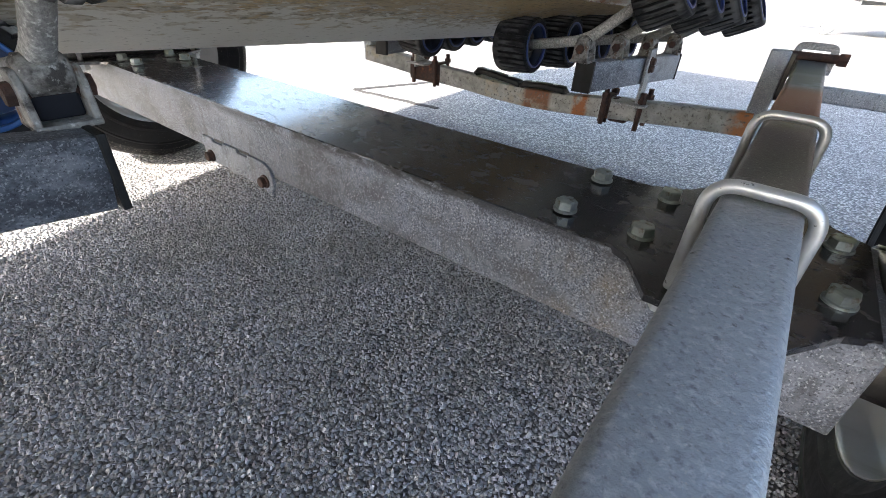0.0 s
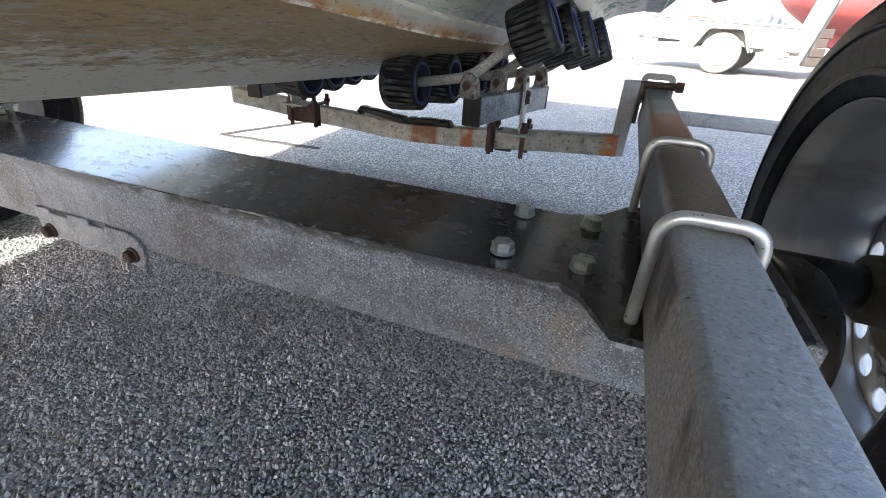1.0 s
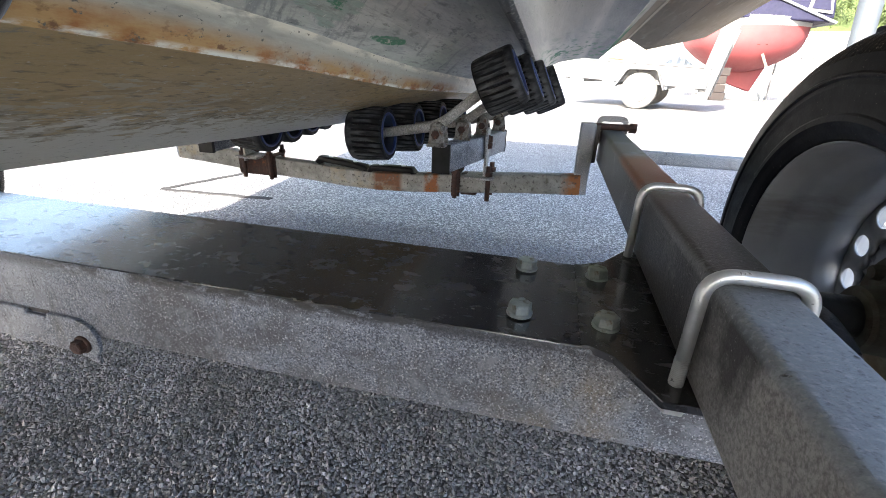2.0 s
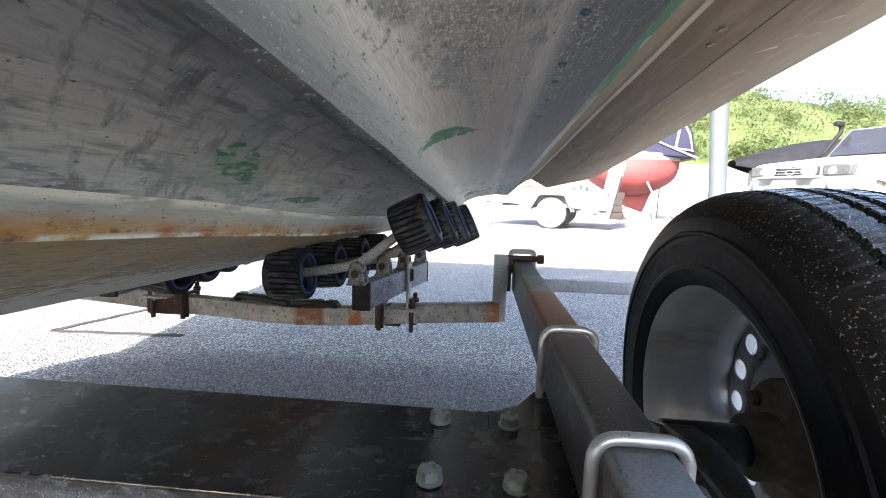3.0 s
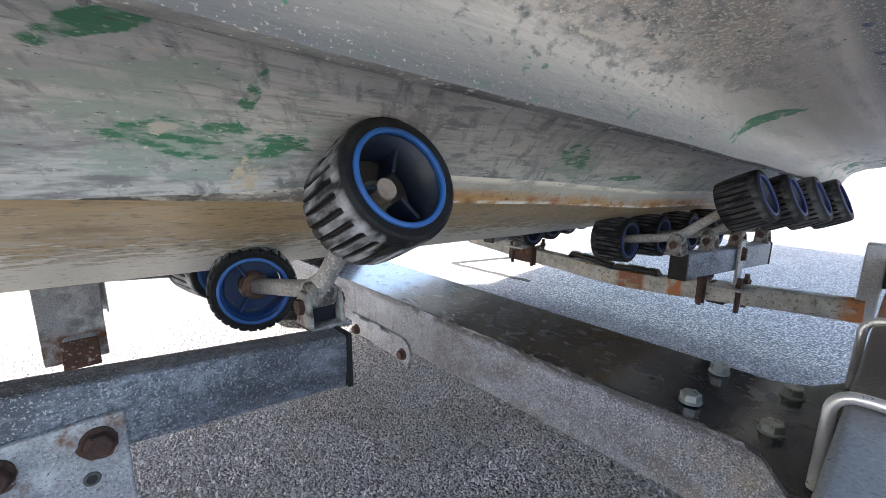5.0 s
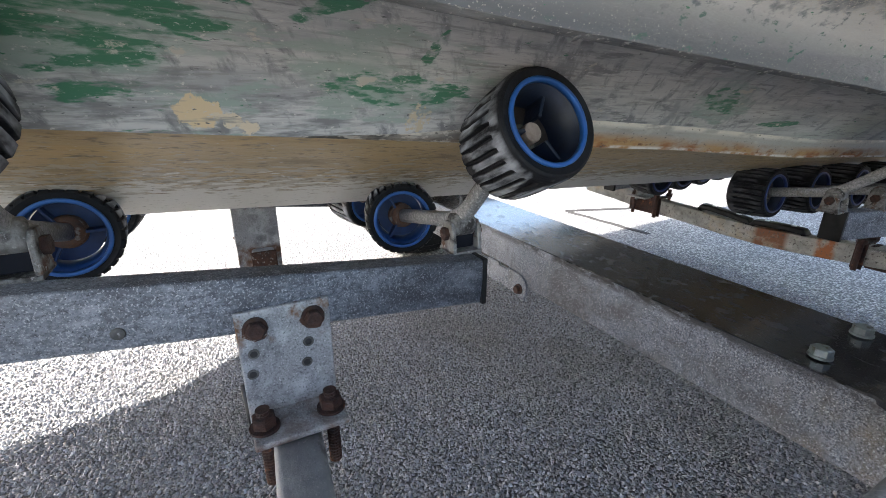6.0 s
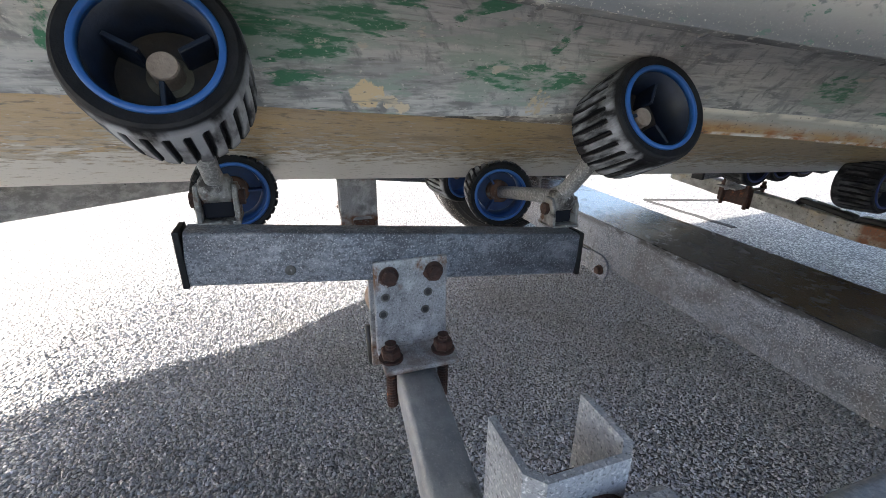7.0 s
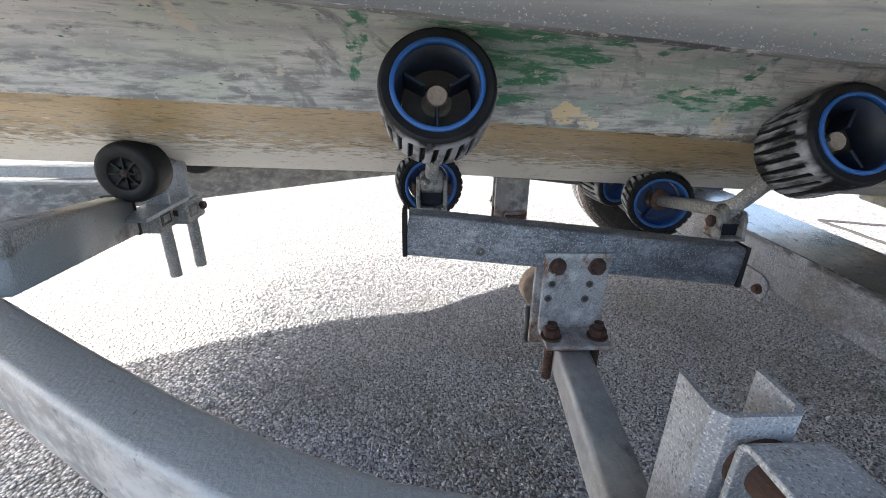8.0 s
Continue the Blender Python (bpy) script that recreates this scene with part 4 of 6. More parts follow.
# ---- rollers ----
def roller_meshes():
    n, half, pitch = 168, 0.038, 6
    stations = [(0.0405, -half + 0.002), (0.0470, -half), (0.0495, -half + 0.0012), (0.0515, -half + 0.004), (0.0524, -0.026), (0.0528, -0.014), (0.0530, -0.004), (0.0530, 0.000), (0.0527, 0.0006), (0.0530, 0.0012),
                (0.0530, 0.009), (0.0529, 0.017), (0.0528, 0.0205), (0.0527, 0.0235), (0.0525, 0.029), (0.0517, half - 0.0048), (0.0500, half - 0.0014), (0.0478, half), (0.0405, half - 0.002)]
    bm = bmesh.new()
    rings = []
    for r, h in stations:
        ring = []
        for k in range(n):
            rr = r
            # grooves cut in from the arm side, wide and round near the smooth outer shoulder
            ph = k % pitch
            if -half < h < 0.022 and r > 0.049:
                if ph == 0 or (ph == 1 and h > -0.016):
                    rr = 0.0482 if h < 0.018 else 0.0500
            a = 2 * math.pi * (k + h * 22) / n
            ring.append(bm.verts.new((rr * math.cos(a), rr * math.sin(a), h)))
        rings.append(ring)
    for a, c in zip(rings, rings[1:]):
        for k in range(n):
            bm.faces.new((a[k], a[(k + 1) % n], c[(k + 1) % n], c[k]))
    rubber = mesh_of("roller_rubber", bm, ROLLER_RUBBER)
    lips = []
    for s in (-1, 1):
        lips.append(lathe([(0.0412, s * (half - 0.005)), (0.0412, s * (half - 0.0002)), (0.0407, s * (half + 0.0006)), (0.0374, s * (half + 0.0006)), (0.0369, s * half), (0.0367, s * (half - 0.005))], 64, True))
    ring, ring_in = mesh_of("blue_ring", lips[1], BLUE, True), mesh_of("inner_blue_ring", lips[0], BLUE, True)
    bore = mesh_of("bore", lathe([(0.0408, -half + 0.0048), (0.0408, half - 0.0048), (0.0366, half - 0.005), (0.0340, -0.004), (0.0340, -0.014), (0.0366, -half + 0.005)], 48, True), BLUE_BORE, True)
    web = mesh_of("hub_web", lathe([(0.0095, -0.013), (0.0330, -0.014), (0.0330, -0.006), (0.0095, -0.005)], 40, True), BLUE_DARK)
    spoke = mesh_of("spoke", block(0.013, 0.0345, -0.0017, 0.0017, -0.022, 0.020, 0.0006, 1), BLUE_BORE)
    cap = mesh_of("axle_end", lathe([(0.0085, -0.016), (0.0096, -0.014), (0.0096, 0.0125), (0.0088, 0.0138)], 28), TAN_METAL)
    collar = mesh_of("collar", lathe([(0.0098, -0.024), (0.0130, -0.023), (0.0145, -0.004), (0.0098, -0.003)], 24, True), HUB_RUST)
    return rubber, ring, ring_in, bore, web, cap, collar, spoke


def rubber_material(name, chalk, tone):
    m = material(name, (0.0055, 0.0055, 0.0065), (0.011, 0.011, 0.0125), 40, (0.4, 0.65), (0.55, 0.72), 0.0, 0.0004, 300, specular=0.25)
    nt = m.node_tree
    n, ln = nt.nodes, nt.links
    b = n["Principled BSDF"]
    old = b.inputs["Base Color"].links[0].from_socket
    tc = n.new("ShaderNodeTexCoord")
    sx = n.new("ShaderNodeSeparateXYZ")
    ln.new(tc.outputs["Object"], sx.inputs[0])
    cb = n.new("ShaderNodeCombineXYZ")
    ln.new(sx.outputs[0], cb.inputs[0]), ln.new(sx.outputs[1], cb.inputs[1])
    le = n.new("ShaderNodeVectorMath")
    le.operation = "LENGTH"
    ln.new(cb.outputs[0], le.inputs[0])
    mr = n.new("ShaderNodeMapRange")
    mr.inputs[1].default_value, mr.inputs[2].default_value = 0.0508, 0.0526
    ln.new(le.outputs["Value"], mr.inputs[0])
    nz = n.new("ShaderNodeTexNoise")
    nz.inputs["Scale"].default_value, nz.inputs["Detail"].default_value = 70, 10
    along = n.new("ShaderNodeMapping")
    along.inputs["Scale"].default_value = (1.0, 1.0, 0.35)
    ln.new(tc.outputs["Object"], along.inputs[0])
    ln.new(along.outputs[0], nz.inputs["Vector"])
    oi = n.new("ShaderNodeObjectInfo")
    ad = n.new("ShaderNodeMath")
    ad.operation = "ADD"
    rn = n.new("ShaderNodeMapRange")
    rn.inputs[3].default_value, rn.inputs[4].default_value = chalk - 0.06, chalk + 0.06
    ln.new(oi.outputs["Random"], rn.inputs[0])
    ln.new(nz.outputs[0], ad.inputs[0]), ln.new(rn.outputs[0], ad.inputs[1])
    m2 = n.new("ShaderNodeMapRange")
    m2.inputs[1].default_value, m2.inputs[2].default_value = 0.40, 0.60
    ln.new(ad.outputs[0], m2.inputs[0])
    mu = n.new("ShaderNodeMath")
    mu.operation = "MULTIPLY"
    ln.new(mr.outputs[0], mu.inputs[0]), ln.new(m2.outputs[0], mu.inputs[1])
    mx = n.new("ShaderNodeMix")
    mx.data_type = "RGBA"
    ln.new(mu.outputs[0], mx.inputs[0]), ln.new(old, mx.inputs[6])
    mx.inputs[7].default_value = (tone * 0.97, tone, tone * 1.05, 1)
    ln.new(mx.outputs[2], b.inputs["Base Color"])
    return m


ROLLER_RUBBER = rubber_material("chalky_roller_rubber", 0.0, 0.35)
ROLLER_CLEAN = rubber_material("dark_roller_rubber", -0.02, 0.085)
ROLL = roller_meshes()
CLEAN_ME = ROLL[0].copy()
CLEAN_ME.materials[0] = ROLLER_CLEAN
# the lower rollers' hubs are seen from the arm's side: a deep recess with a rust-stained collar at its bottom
# web and spokes take the blue with shade painted in
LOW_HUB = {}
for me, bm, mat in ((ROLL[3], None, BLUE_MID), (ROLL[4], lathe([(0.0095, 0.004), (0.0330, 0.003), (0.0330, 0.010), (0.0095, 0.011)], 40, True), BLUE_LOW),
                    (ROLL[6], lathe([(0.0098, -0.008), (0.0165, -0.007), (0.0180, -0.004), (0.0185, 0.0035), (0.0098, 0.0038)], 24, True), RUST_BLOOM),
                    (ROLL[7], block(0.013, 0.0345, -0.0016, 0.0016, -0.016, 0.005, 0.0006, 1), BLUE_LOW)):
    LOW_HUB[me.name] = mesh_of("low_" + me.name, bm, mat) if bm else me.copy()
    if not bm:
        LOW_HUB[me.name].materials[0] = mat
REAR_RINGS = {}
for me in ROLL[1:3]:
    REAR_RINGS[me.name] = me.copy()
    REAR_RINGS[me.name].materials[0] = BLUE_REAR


def roller(at, way, spin=0, clean_hub=False, label="black ribbed rubber roller with blue hub"):
    """at: the middle of the roller; way: its axle, towards the open outer face."""
    m = aim(at, way) @ pose(0, 0, 0, 0, 0, spin) @ Matrix.Diagonal((0.92, 0.92, 0.92, 1))
    ob = put("roller", CLEAN_ME if at[1] > 0 else ROLL[0], m, trailer, label)
    for nm, me in zip(("blue_ring", "inner_blue_ring", "bore", "hub_web", "axle_end", "collar"), ROLL[1:7]):
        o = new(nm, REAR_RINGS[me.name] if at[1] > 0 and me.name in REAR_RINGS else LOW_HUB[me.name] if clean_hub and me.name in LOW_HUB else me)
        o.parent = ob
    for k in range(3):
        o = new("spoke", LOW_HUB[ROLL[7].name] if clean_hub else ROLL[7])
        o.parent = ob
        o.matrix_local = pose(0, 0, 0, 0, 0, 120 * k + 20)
    return ob


def yoke(x, y, z, out_in, out_up, side):
    """Swinging bracket on a cradle: two plates, a bolt and a bent arm to its two rollers."""
    yk = part("yoke", block(x - 0.017, x + 0.017, y - 0.018, y + 0.018, z - 0.023, z - 0.019, 0.001), YOKE, trailer, "grimy pitted yoke bracket")
    for d in (-1, 1):
        cheek = [(-0.015, -0.0225), (0.016, -0.0225), (0.015, -0.012), (0.013, 0.004), (0.008, 0.013), (-0.006, 0.013), (-0.012, 0.004), (-0.013, -0.012)]
        bm = bmesh.new()
        f = bm.faces.new([bm.verts.new((x + u, y + d * 0.0135, z + w)) for u, w in cheek])
        ext = bmesh.ops.extrude_face_region(bm, geom=[f])
        bmesh.ops.translate(bm, vec=(0, d * 0.0045, 0), verts=[v for v in ext["geom"] if isinstance(v, bmesh.types.BMVert)])
        bmesh.ops.bevel(bm, geom=bm.edges, offset=0.0009, segments=1, affect="EDGES")
        part("cheek", bm, YOKE, yk, "weathered cheek plate")
    # added black block gives the opening between the cheeks its dark shade
    part("bush", block(x - 0.0060, x + 0.0060, y - 0.0130, y + 0.0130, z - 0.0185, z + 0.004, 0.002), COVER, yk, "black block standing in for the yoke's dark opening")
    part("pivot", moved(lathe([(0.0075, 0), (0.0075, 0.046)], 6), aim((x, y - 0.023, z - 0.001), (0, 1, 0))), RUST, yk, "rusted pivot bolt")
    a, c = Vector(out_in), Vector(out_up)
    k = Vector((x, y, z + 0.012))
    part("bent_arm", sweep(fillet([a, k + (a - k) * 0.12, k + (c - k) * 0.12, c], 0.012, 4), 0, section=rounded_section(0.0175, 0.0150, 0.0055), up=(0, 1, 0)), GALV_DULL, yk, "galvanised bent roller arm", True)
    part("arm_collar", moved(lathe([(0.0085, -0.004), (0.0150, -0.003), (0.0160, 0.003), (0.0085, 0.005)], 20), aim(a + (k - a).normalized() * 0.006, k - a)), RUST_BLOOM, yk, "rusty collar on the arm", True)
    part("knuckle", moved(lathe([(0.009, -0.014), (0.013, -0.011), (0.013, 0.011), (0.009, 0.014)], 18), aim(k - Vector((0, 0, 0.004)), (0, 1, 0))), YOKE, yk, "", True)


def roller_pair(y, z, side, low, up, knee, skew=0.0, toe=0.0, shift=(0.0, 0.0)):
    """The lower, inner roller lies flat; the upper, outer one tilts with the hull. low, up and knee: x and z of both rollers' middles and of the yoke; shift: x of the whole set, y of the upper roller."""
    s = 1 if side > 0 else -1
    win = Vector((s, -skew - toe, 0.06)).normalized()
    wup = Vector((s * 0.90, -0.9 * skew - 0.5 * shift[1], 0.43)).normalized()
    pin = Vector((X(low[0], side) + shift[0], y, low[1]))
    pup = Vector((X(up[0], side) + shift[0], y + shift[1], up[1]))
    roller(pin, -win, 40, y < 0)
    roller(pup, wup, 10 if y < -0.5 else 43)
    yoke(X(knee, side) + shift[0], y + 0.6 * shift[1], z, pin + win * 0.004, pup - wup * 0.02, s)


def cradle(side, y0, y1, z_low0, z_low1, lean=0.0, x0=-0.400, x1=-0.370, h=0.050, off=0.0):
    """Roller cradle: a box section along the hull with black end caps."""
    xm, w, l = X((x0 + x1) / 2, side) + off, abs(x1 - x0), X(lean, side) - X(0, side)
    cr = part("cradle_beam", sweep([(xm, y0, z_low0 + h / 2), (xm + l, y1, z_low1 + h / 2)], 0, section=rounded_section(w, h, 0.0035)), CRADLE, trailer, "galvanised box-section roller cradle", True)
    for xx, yy, zz, d in ((xm, y0, z_low0, -1), (xm + l, y1, z_low1, 1)):
        part("end_cap", block(xx - w / 2 - 0.0012, xx + w / 2 + 0.0012, yy, yy + d * (0.0055 if not lean else 0.008), zz - 0.0012, zz + h + 0.0012, 0.001), BLACK_PLASTIC, cr, "black plastic end cap")
    return cr


for side in (1, -1):
    # front cradle; the far one stands a little further from the keel
    off = 0.0 if side > 0 else -0.060
    cr = cradle(side, -0.716, -0.314, 0.357, 0.314, off=off)
    for yy in (-0.690, -0.330):
        ztop = 0.357 + (0.312 - 0.357) * (yy + 0.718) / 0.415 + 0.050
        near_end = yy > -0.5
        low = (-0.558, 0.372 if near_end else 0.398) if side > 0 else (-0.525, 0.362 if near_end else 0.390)
        up = (-0.318, 0.494) if near_end else (-0.302, 0.530)
        roller_pair(yy, ztop + 0.022, side, low, up, -0.410, 0.0, 0.30 if near_end else -0.12, (off, 0.020 if near_end else 0.004))
    dent = moved(lathe([(0.0052, 0.0), (0.0046, 0.0008)], 9), aim((X(-0.3695, side) + off, -0.632, 0.362), (X(1, side) - X(0, side), 0, 0)))
    part("plugged_hole", dent, GRIME, cr, "grimy plugged hole")
    # upright plate with a foot flange, held to the cross tube by a u-bolt
    hy = 0.0 if side > 0 else 0.022
    out = X(1, side) - X(0, side)

    def hx(x):
        return X(x, side) + off

    pb = joined(block(hx(-0.3695), hx(-0.3640), -0.556 + hy, -0.479 + hy, 0.258, 0.361, 0.0015), block(hx(-0.3695), hx(-0.322), -0.556 + hy, -0.479 + hy, 0.257, 0.2625, 0.0015))
    pb = part("hanger_plate", pb, HANGER, trailer, "white-bloomed galvanised hanger plate")
    for yy in (-0.541 + hy, -0.494 + hy):
        put("rusty_bolt", RUSTY_BOLT_MESH, aim((hx(-0.3640), yy, 0.346), (out, 0, 0)), pb, "rusted bolt head")
        stain = [(0.0106 + 0.0007 * math.sin(k * 2.3 + yy * 40) + 0.0005 * math.sin(k * 5.1), 2 * math.pi * k / 18) for k in range(18)]
        bm = prism([(r * math.cos(a), r * math.sin(a) - 0.002) for r, a in stain], 0.0, 0.0005)
        part("rust_halo", moved(bm, aim((hx(-0.3640), yy, 0.346), (out, 0, 0))), RUST_STAIN, pb, "rust stain round the bolt")
    for yy, zz in ((-0.545, 0.322), (-0.500, 0.322), (-0.548, 0.303), (-0.503, 0.302)):
        ring = part("hole_rim", moved(lathe([(0.0030, 0.0), (0.0048, 0.0), (0.0046, 0.0009), (0.0032, 0.0009)], 14, True), aim((hx(-0.3640), yy + hy, zz), (out, 0, 0))), GRIME, pb)
        part("empty_hole", moved(lathe([(0.0031, 0), (0.0030, 0.0006)], 12), aim((hx(-0.3640), yy + hy, zz), (out, 0, 0))), BLACK_PAINT, pb)
    for yy in (-0.546 + hy, -0.490 + hy):
        prof = []
        for k in range(24):
            prof += [(0.0050, k * 0.0033), (0.0059, k * 0.0033 + 0.0016)]
        stud = part("stud", moved(lathe(prof, 12), Matrix.Translation((hx(-0.343), yy, 0.204))), RUST, pb, "rusted threaded stud")
        part("nut", rod((hx(-0.343), yy, 0.265), (hx(-0.343), yy, 0.2755), 0.0102, 6, 0.0012), RUST, pb, "rusted nut")
        part("washer", rod((hx(-0.343), yy, 0.2627), (hx(-0.343), yy, 0.2648), 0.0125, 20), RUST, pb)
    part("inner_flange", block(hx(-0.407), hx(-0.401), -0.556 + hy, -0.479 + hy, 0.215, 0.340, 0.0015), HANGER, pb, "rust-footed inner plate")
    hz = 0.0 if side > 0 else 0.075
    part("cross_tube", sweep([(hx(-0.43), -0.513 + hy, 0.2355), (X(-0.058, side), -0.5475 + hz, 0.2355)], 0, section=rounded_section(0.040, 0.040, 0.006)), CROSS, trailer, "square galvanised cross tube", True)
    part("tube_end_cap", block(hx(-0.4305), hx(-0.4375), -0.535 + hy, -0.491 + hy, 0.2140, 0.2570, 0.0015), BLACK_PLASTIC if side > 0 else RUST_STAIN, trailer, "black plastic end cap" if side > 0 else "rusty welded end plate")
    if side > 0:
        end = part("bearing_disc", moved(lathe([(0.010, -0.014), (0.030, -0.014), (0.0325, -0.011), (0.0325, 0.004), (0.0335, 0.005), (0.0335, 0.012), (0.030, 0.014), (0.010, 0.014)], 40), aim((-0.530, -0.508, 0.235), (1, 0.12, 0))), TAN_METAL, trailer, "rust-tan round disc inside the cradle", True)
        part("hook", sweep(fillet([(-0.416, -0.557, 0.262), (-0.416, -0.555, 0.206), (-0.432, -0.540, 0.204)], 0.008, 4), 0.0035, 10), BLACK_PAINT, trailer, "bent black hook below the cradle", True)
        part("disc_pin", rod((-0.4375, -0.516, 0.234), (-0.535, -0.508, 0.234), 0.011, 16), GALV_DULL, end, "grey pin")
    # channel post at the rail with saddle strap
    chan = [(-0.0985, -0.557), (-0.070, -0.557), (-0.0635, -0.551), (-0.0635, -0.516), (-0.070, -0.510), (-0.0985, -0.510), (-0.0985, -0.5130), (-0.0715, -0.5130), (-0.0665, -0.518), (-0.0665, -0.549), (-0.0715, -0.5540), (-0.0985, -0.5540)]
    part("channel_post", prism([(X(x, side), y + hz) for x, y in chan], 0.209, 0.403, 0.0), GALV, trailer, "upright galvanised channel, open at the top")
    st = fillet([(X(-0.0585, side), -0.526 + hz, 0.300), (X(-0.0585, side), -0.526 + hz, 0.393), (X(-0.0065, side), -0.526 + hz, 0.393), (X(-0.0065, side), -0.526 + hz, 0.300)], 0.008, 4)
    sd = part("saddle_strap", sweep(st, 0, section=rounded_section(0.004, 0.042, 0.001), up=(0, 1, 0)), GALV, trailer, "galvanised saddle strap over the rail")
    part("rusty_spacer", rod((X(-0.0634, side), -0.528 + hz, 0.371), (X(0.0, side), -0.528 + hz, 0.371), 0.0125, 20), RUST, sd, "rusted bolt")
    part("rusty_washer", rod((X(-0.0634, side), -0.530 + hz, 0.372), (X(-0.0606, side), -0.530 + hz, 0.372), 0.0175, 24), RUST, sd)

    part("bolt_end", rod((X(-0.0665, side), -0.530 + hz, 0.371), (X(-0.083, side), -0.530 + hz, 0.371), 0.0115, 6), RUST, sd, "rusted nut inside the channel")

    # rear cradle, four pairs of rollers
    cr = cradle(side, 0.430, 0.780, 0.283, 0.272, 0.065, -0.366, -0.334, 0.052)
    for k, yy in enumerate((0.418, 0.538, 0.658, 0.778)):
        roller_pair(yy, 0.357 - k * 0.004, side, (-0.482 + k * 0.022, 0.347 - 0.001 * k), (-0.250 + k * 0.022, 0.448 - 0.008 * k), -0.355 + k * 0.022, 0.0)
    pb = part("hanger_plate", joined(block(X(-0.297, side), X(-0.291, side), 0.612, 0.650, 0.225, 0.345, 0.001), block(X(-0.338, side), X(-0.272, side), 0.598, 0.665, 0.234, 0.239, 0.001)), GALV_DULL, trailer, "galvanised hanger plate")
    for zz in (0.308, 0.322):
        put("rusty_bolt", SMALL_BOLT_MESH, aim((X(-0.291, side), 0.630, zz), (X(1, side) - X(0, side), 0, 0)), pb)
    for xx in (-0.362, -0.285):
        for yy in (0.619, 0.677):
            part("stud", rod((X(xx, side), yy, 0.182), (X(xx, side), yy, 0.262), 0.0055, 12), RUST, pb, "rusted clamp stud")
            part("nut", rod((X(xx, side), yy, 0.240), (X(xx, side), yy, 0.250), 0.0095, 6), RUST, pb)
    part("clamp_strap", joined(block(X(-0.372, side), X(-0.352, side), 0.6250, 0.6295, 0.184, 0.242, 0.001), block(X(-0.372, side), X(-0.352, side), 0.6295, 0.6740, 0.2385, 0.2425, 0.001)), RUST, pb, "rust-brown clamp strap")
    part("rust_scab", block(X(-0.3518, side), X(-0.312 if side > 0 else -0.262, side), 0.6315 if side > 0 else 0.6265, 0.6685, 0.188, 0.2375, 0.004), RUST, pb, "flaking rust scab on the bar")

# ---- keel rollers at the front ----
for side in (1,):
    part("front_cross_tube", sweep([(-0.255, -1.066, 0.398), (-0.538, -1.141, 0.350)], 0, section=rounded_section(0.040, 0.058, 0.005)), RAIL, trailer, "galvanised cross tube on the draw rails", True)
    part("end_cap", block(-0.545, -0.538, -1.164, -1.120, 0.320, 0.380, 0.001), BLACK_PLASTIC, trailer, "black plastic end cap")
kb = part("keel_bracket", joined(block(-0.62, -0.500, -1.128, -1.082, 0.352, 0.358, 0.001), block(-0.640, -0.630, -1.122, -1.086, 0.352, 0.432, 0.001), block(-0.575, -0.570, -1.122, -1.086, 0.352, 0.432, 0.001)), GALV, trailer, "galvanised keel roller bracket")
part("keel_axle", rod((-0.518, -1.104, 0.418), (-0.735, -1.104, 0.418), 0.010, 14), GALV_DULL, kb)
for x, y in ((-0.603, -1.121), (-0.648, -1.100)):
    part("stem", rod((x, y, 0.222), (x, y, 0.375), 0.0095, 16, 0.001), GALV_DULL, kb, "weathered round stem")
    part("clamp_block", block(x - 0.019, x + 0.042, y - 0.017, y + 0.017, 0.313, 0.351, 0.004), GALV_DULL, kb, "cast clamp block")
    part("clamp_recess", block(x + 0.006, x + 0.034, y + 0.0165, y + 0.0176, 0.3225, 0.3425, 0.0005), BLACK_PAINT, kb)
    part("clamp_web", block(x + 0.010, x + 0.028, y + 0.0170, y + 0.0182, 0.327, 0.338, 0.0005), GALV_DULL, kb)
    part("clamp_screw", moved(lathe([(0.007, 0), (0.007, 0.008)], 6), aim((x - 0.007, y + 0.016, 0.333), (0, 1, 0))), RUST, kb)
KEELROLL = [(0.006, 0.0005), (0.0075, 0.002), (0.0075, 0.005), (0.0215, 0.005), (0.0222, 0.0012), (0.0235, 0.0002), (0.0355, 0.0), (0.0385, 0.0012), (0.0412, 0.0045), (0.0425, 0.010), (0.0425, 0.042), (0.040, 0.047), (0.031, 0.050), (0.010, 0.050)]
for x0 in (-0.513, -0.70):
    kr = part("keel_roller", moved(lathe(KEELROLL, 44), aim((x0, -1.104, 0.418), (-1, 0, 0))), BLACK_PLASTIC, trailer, "black rubber keel roller with spoked face", True)
    for k in range(8):
        part("spoke", moved(block(0.007, 0.0218, -0.0011, 0.0011, 0.0015, 0.0055), aim((x0, -1.104, 0.418), (-1, 0, 0)) @ pose(0, 0, 0, 0, 0, 45 * k)), BLACK_PLASTIC, kr)
    part("axle_tip", rod((x0 + 0.001, -1.104, 0.418), (x0 - 0.004, -1.104, 0.418), 0.0035, 12), RUST, kr)

part("bunk_rail", joined(block(-0.716, -0.690, -1.80, -1.135, 0.371, 0.391, 0.002), block(-0.712, -0.694, -1.80, -1.135, 0.358, 0.362, 0.0005), block(-0.708, -0.700, -1.150, -1.140, 0.355, 0.375, 0.0005)), GALV, kb, "slim galvanised rail along the keel")

# ---- the boat ----
boat = thing("motor_boat", (-0.66, 0, 0.35), "weathered boat hull with worn grey-green bottom paint, resting on trailer rollers", "boat")
KX = -0.66
STERN, BOW = 1.20, -3.30
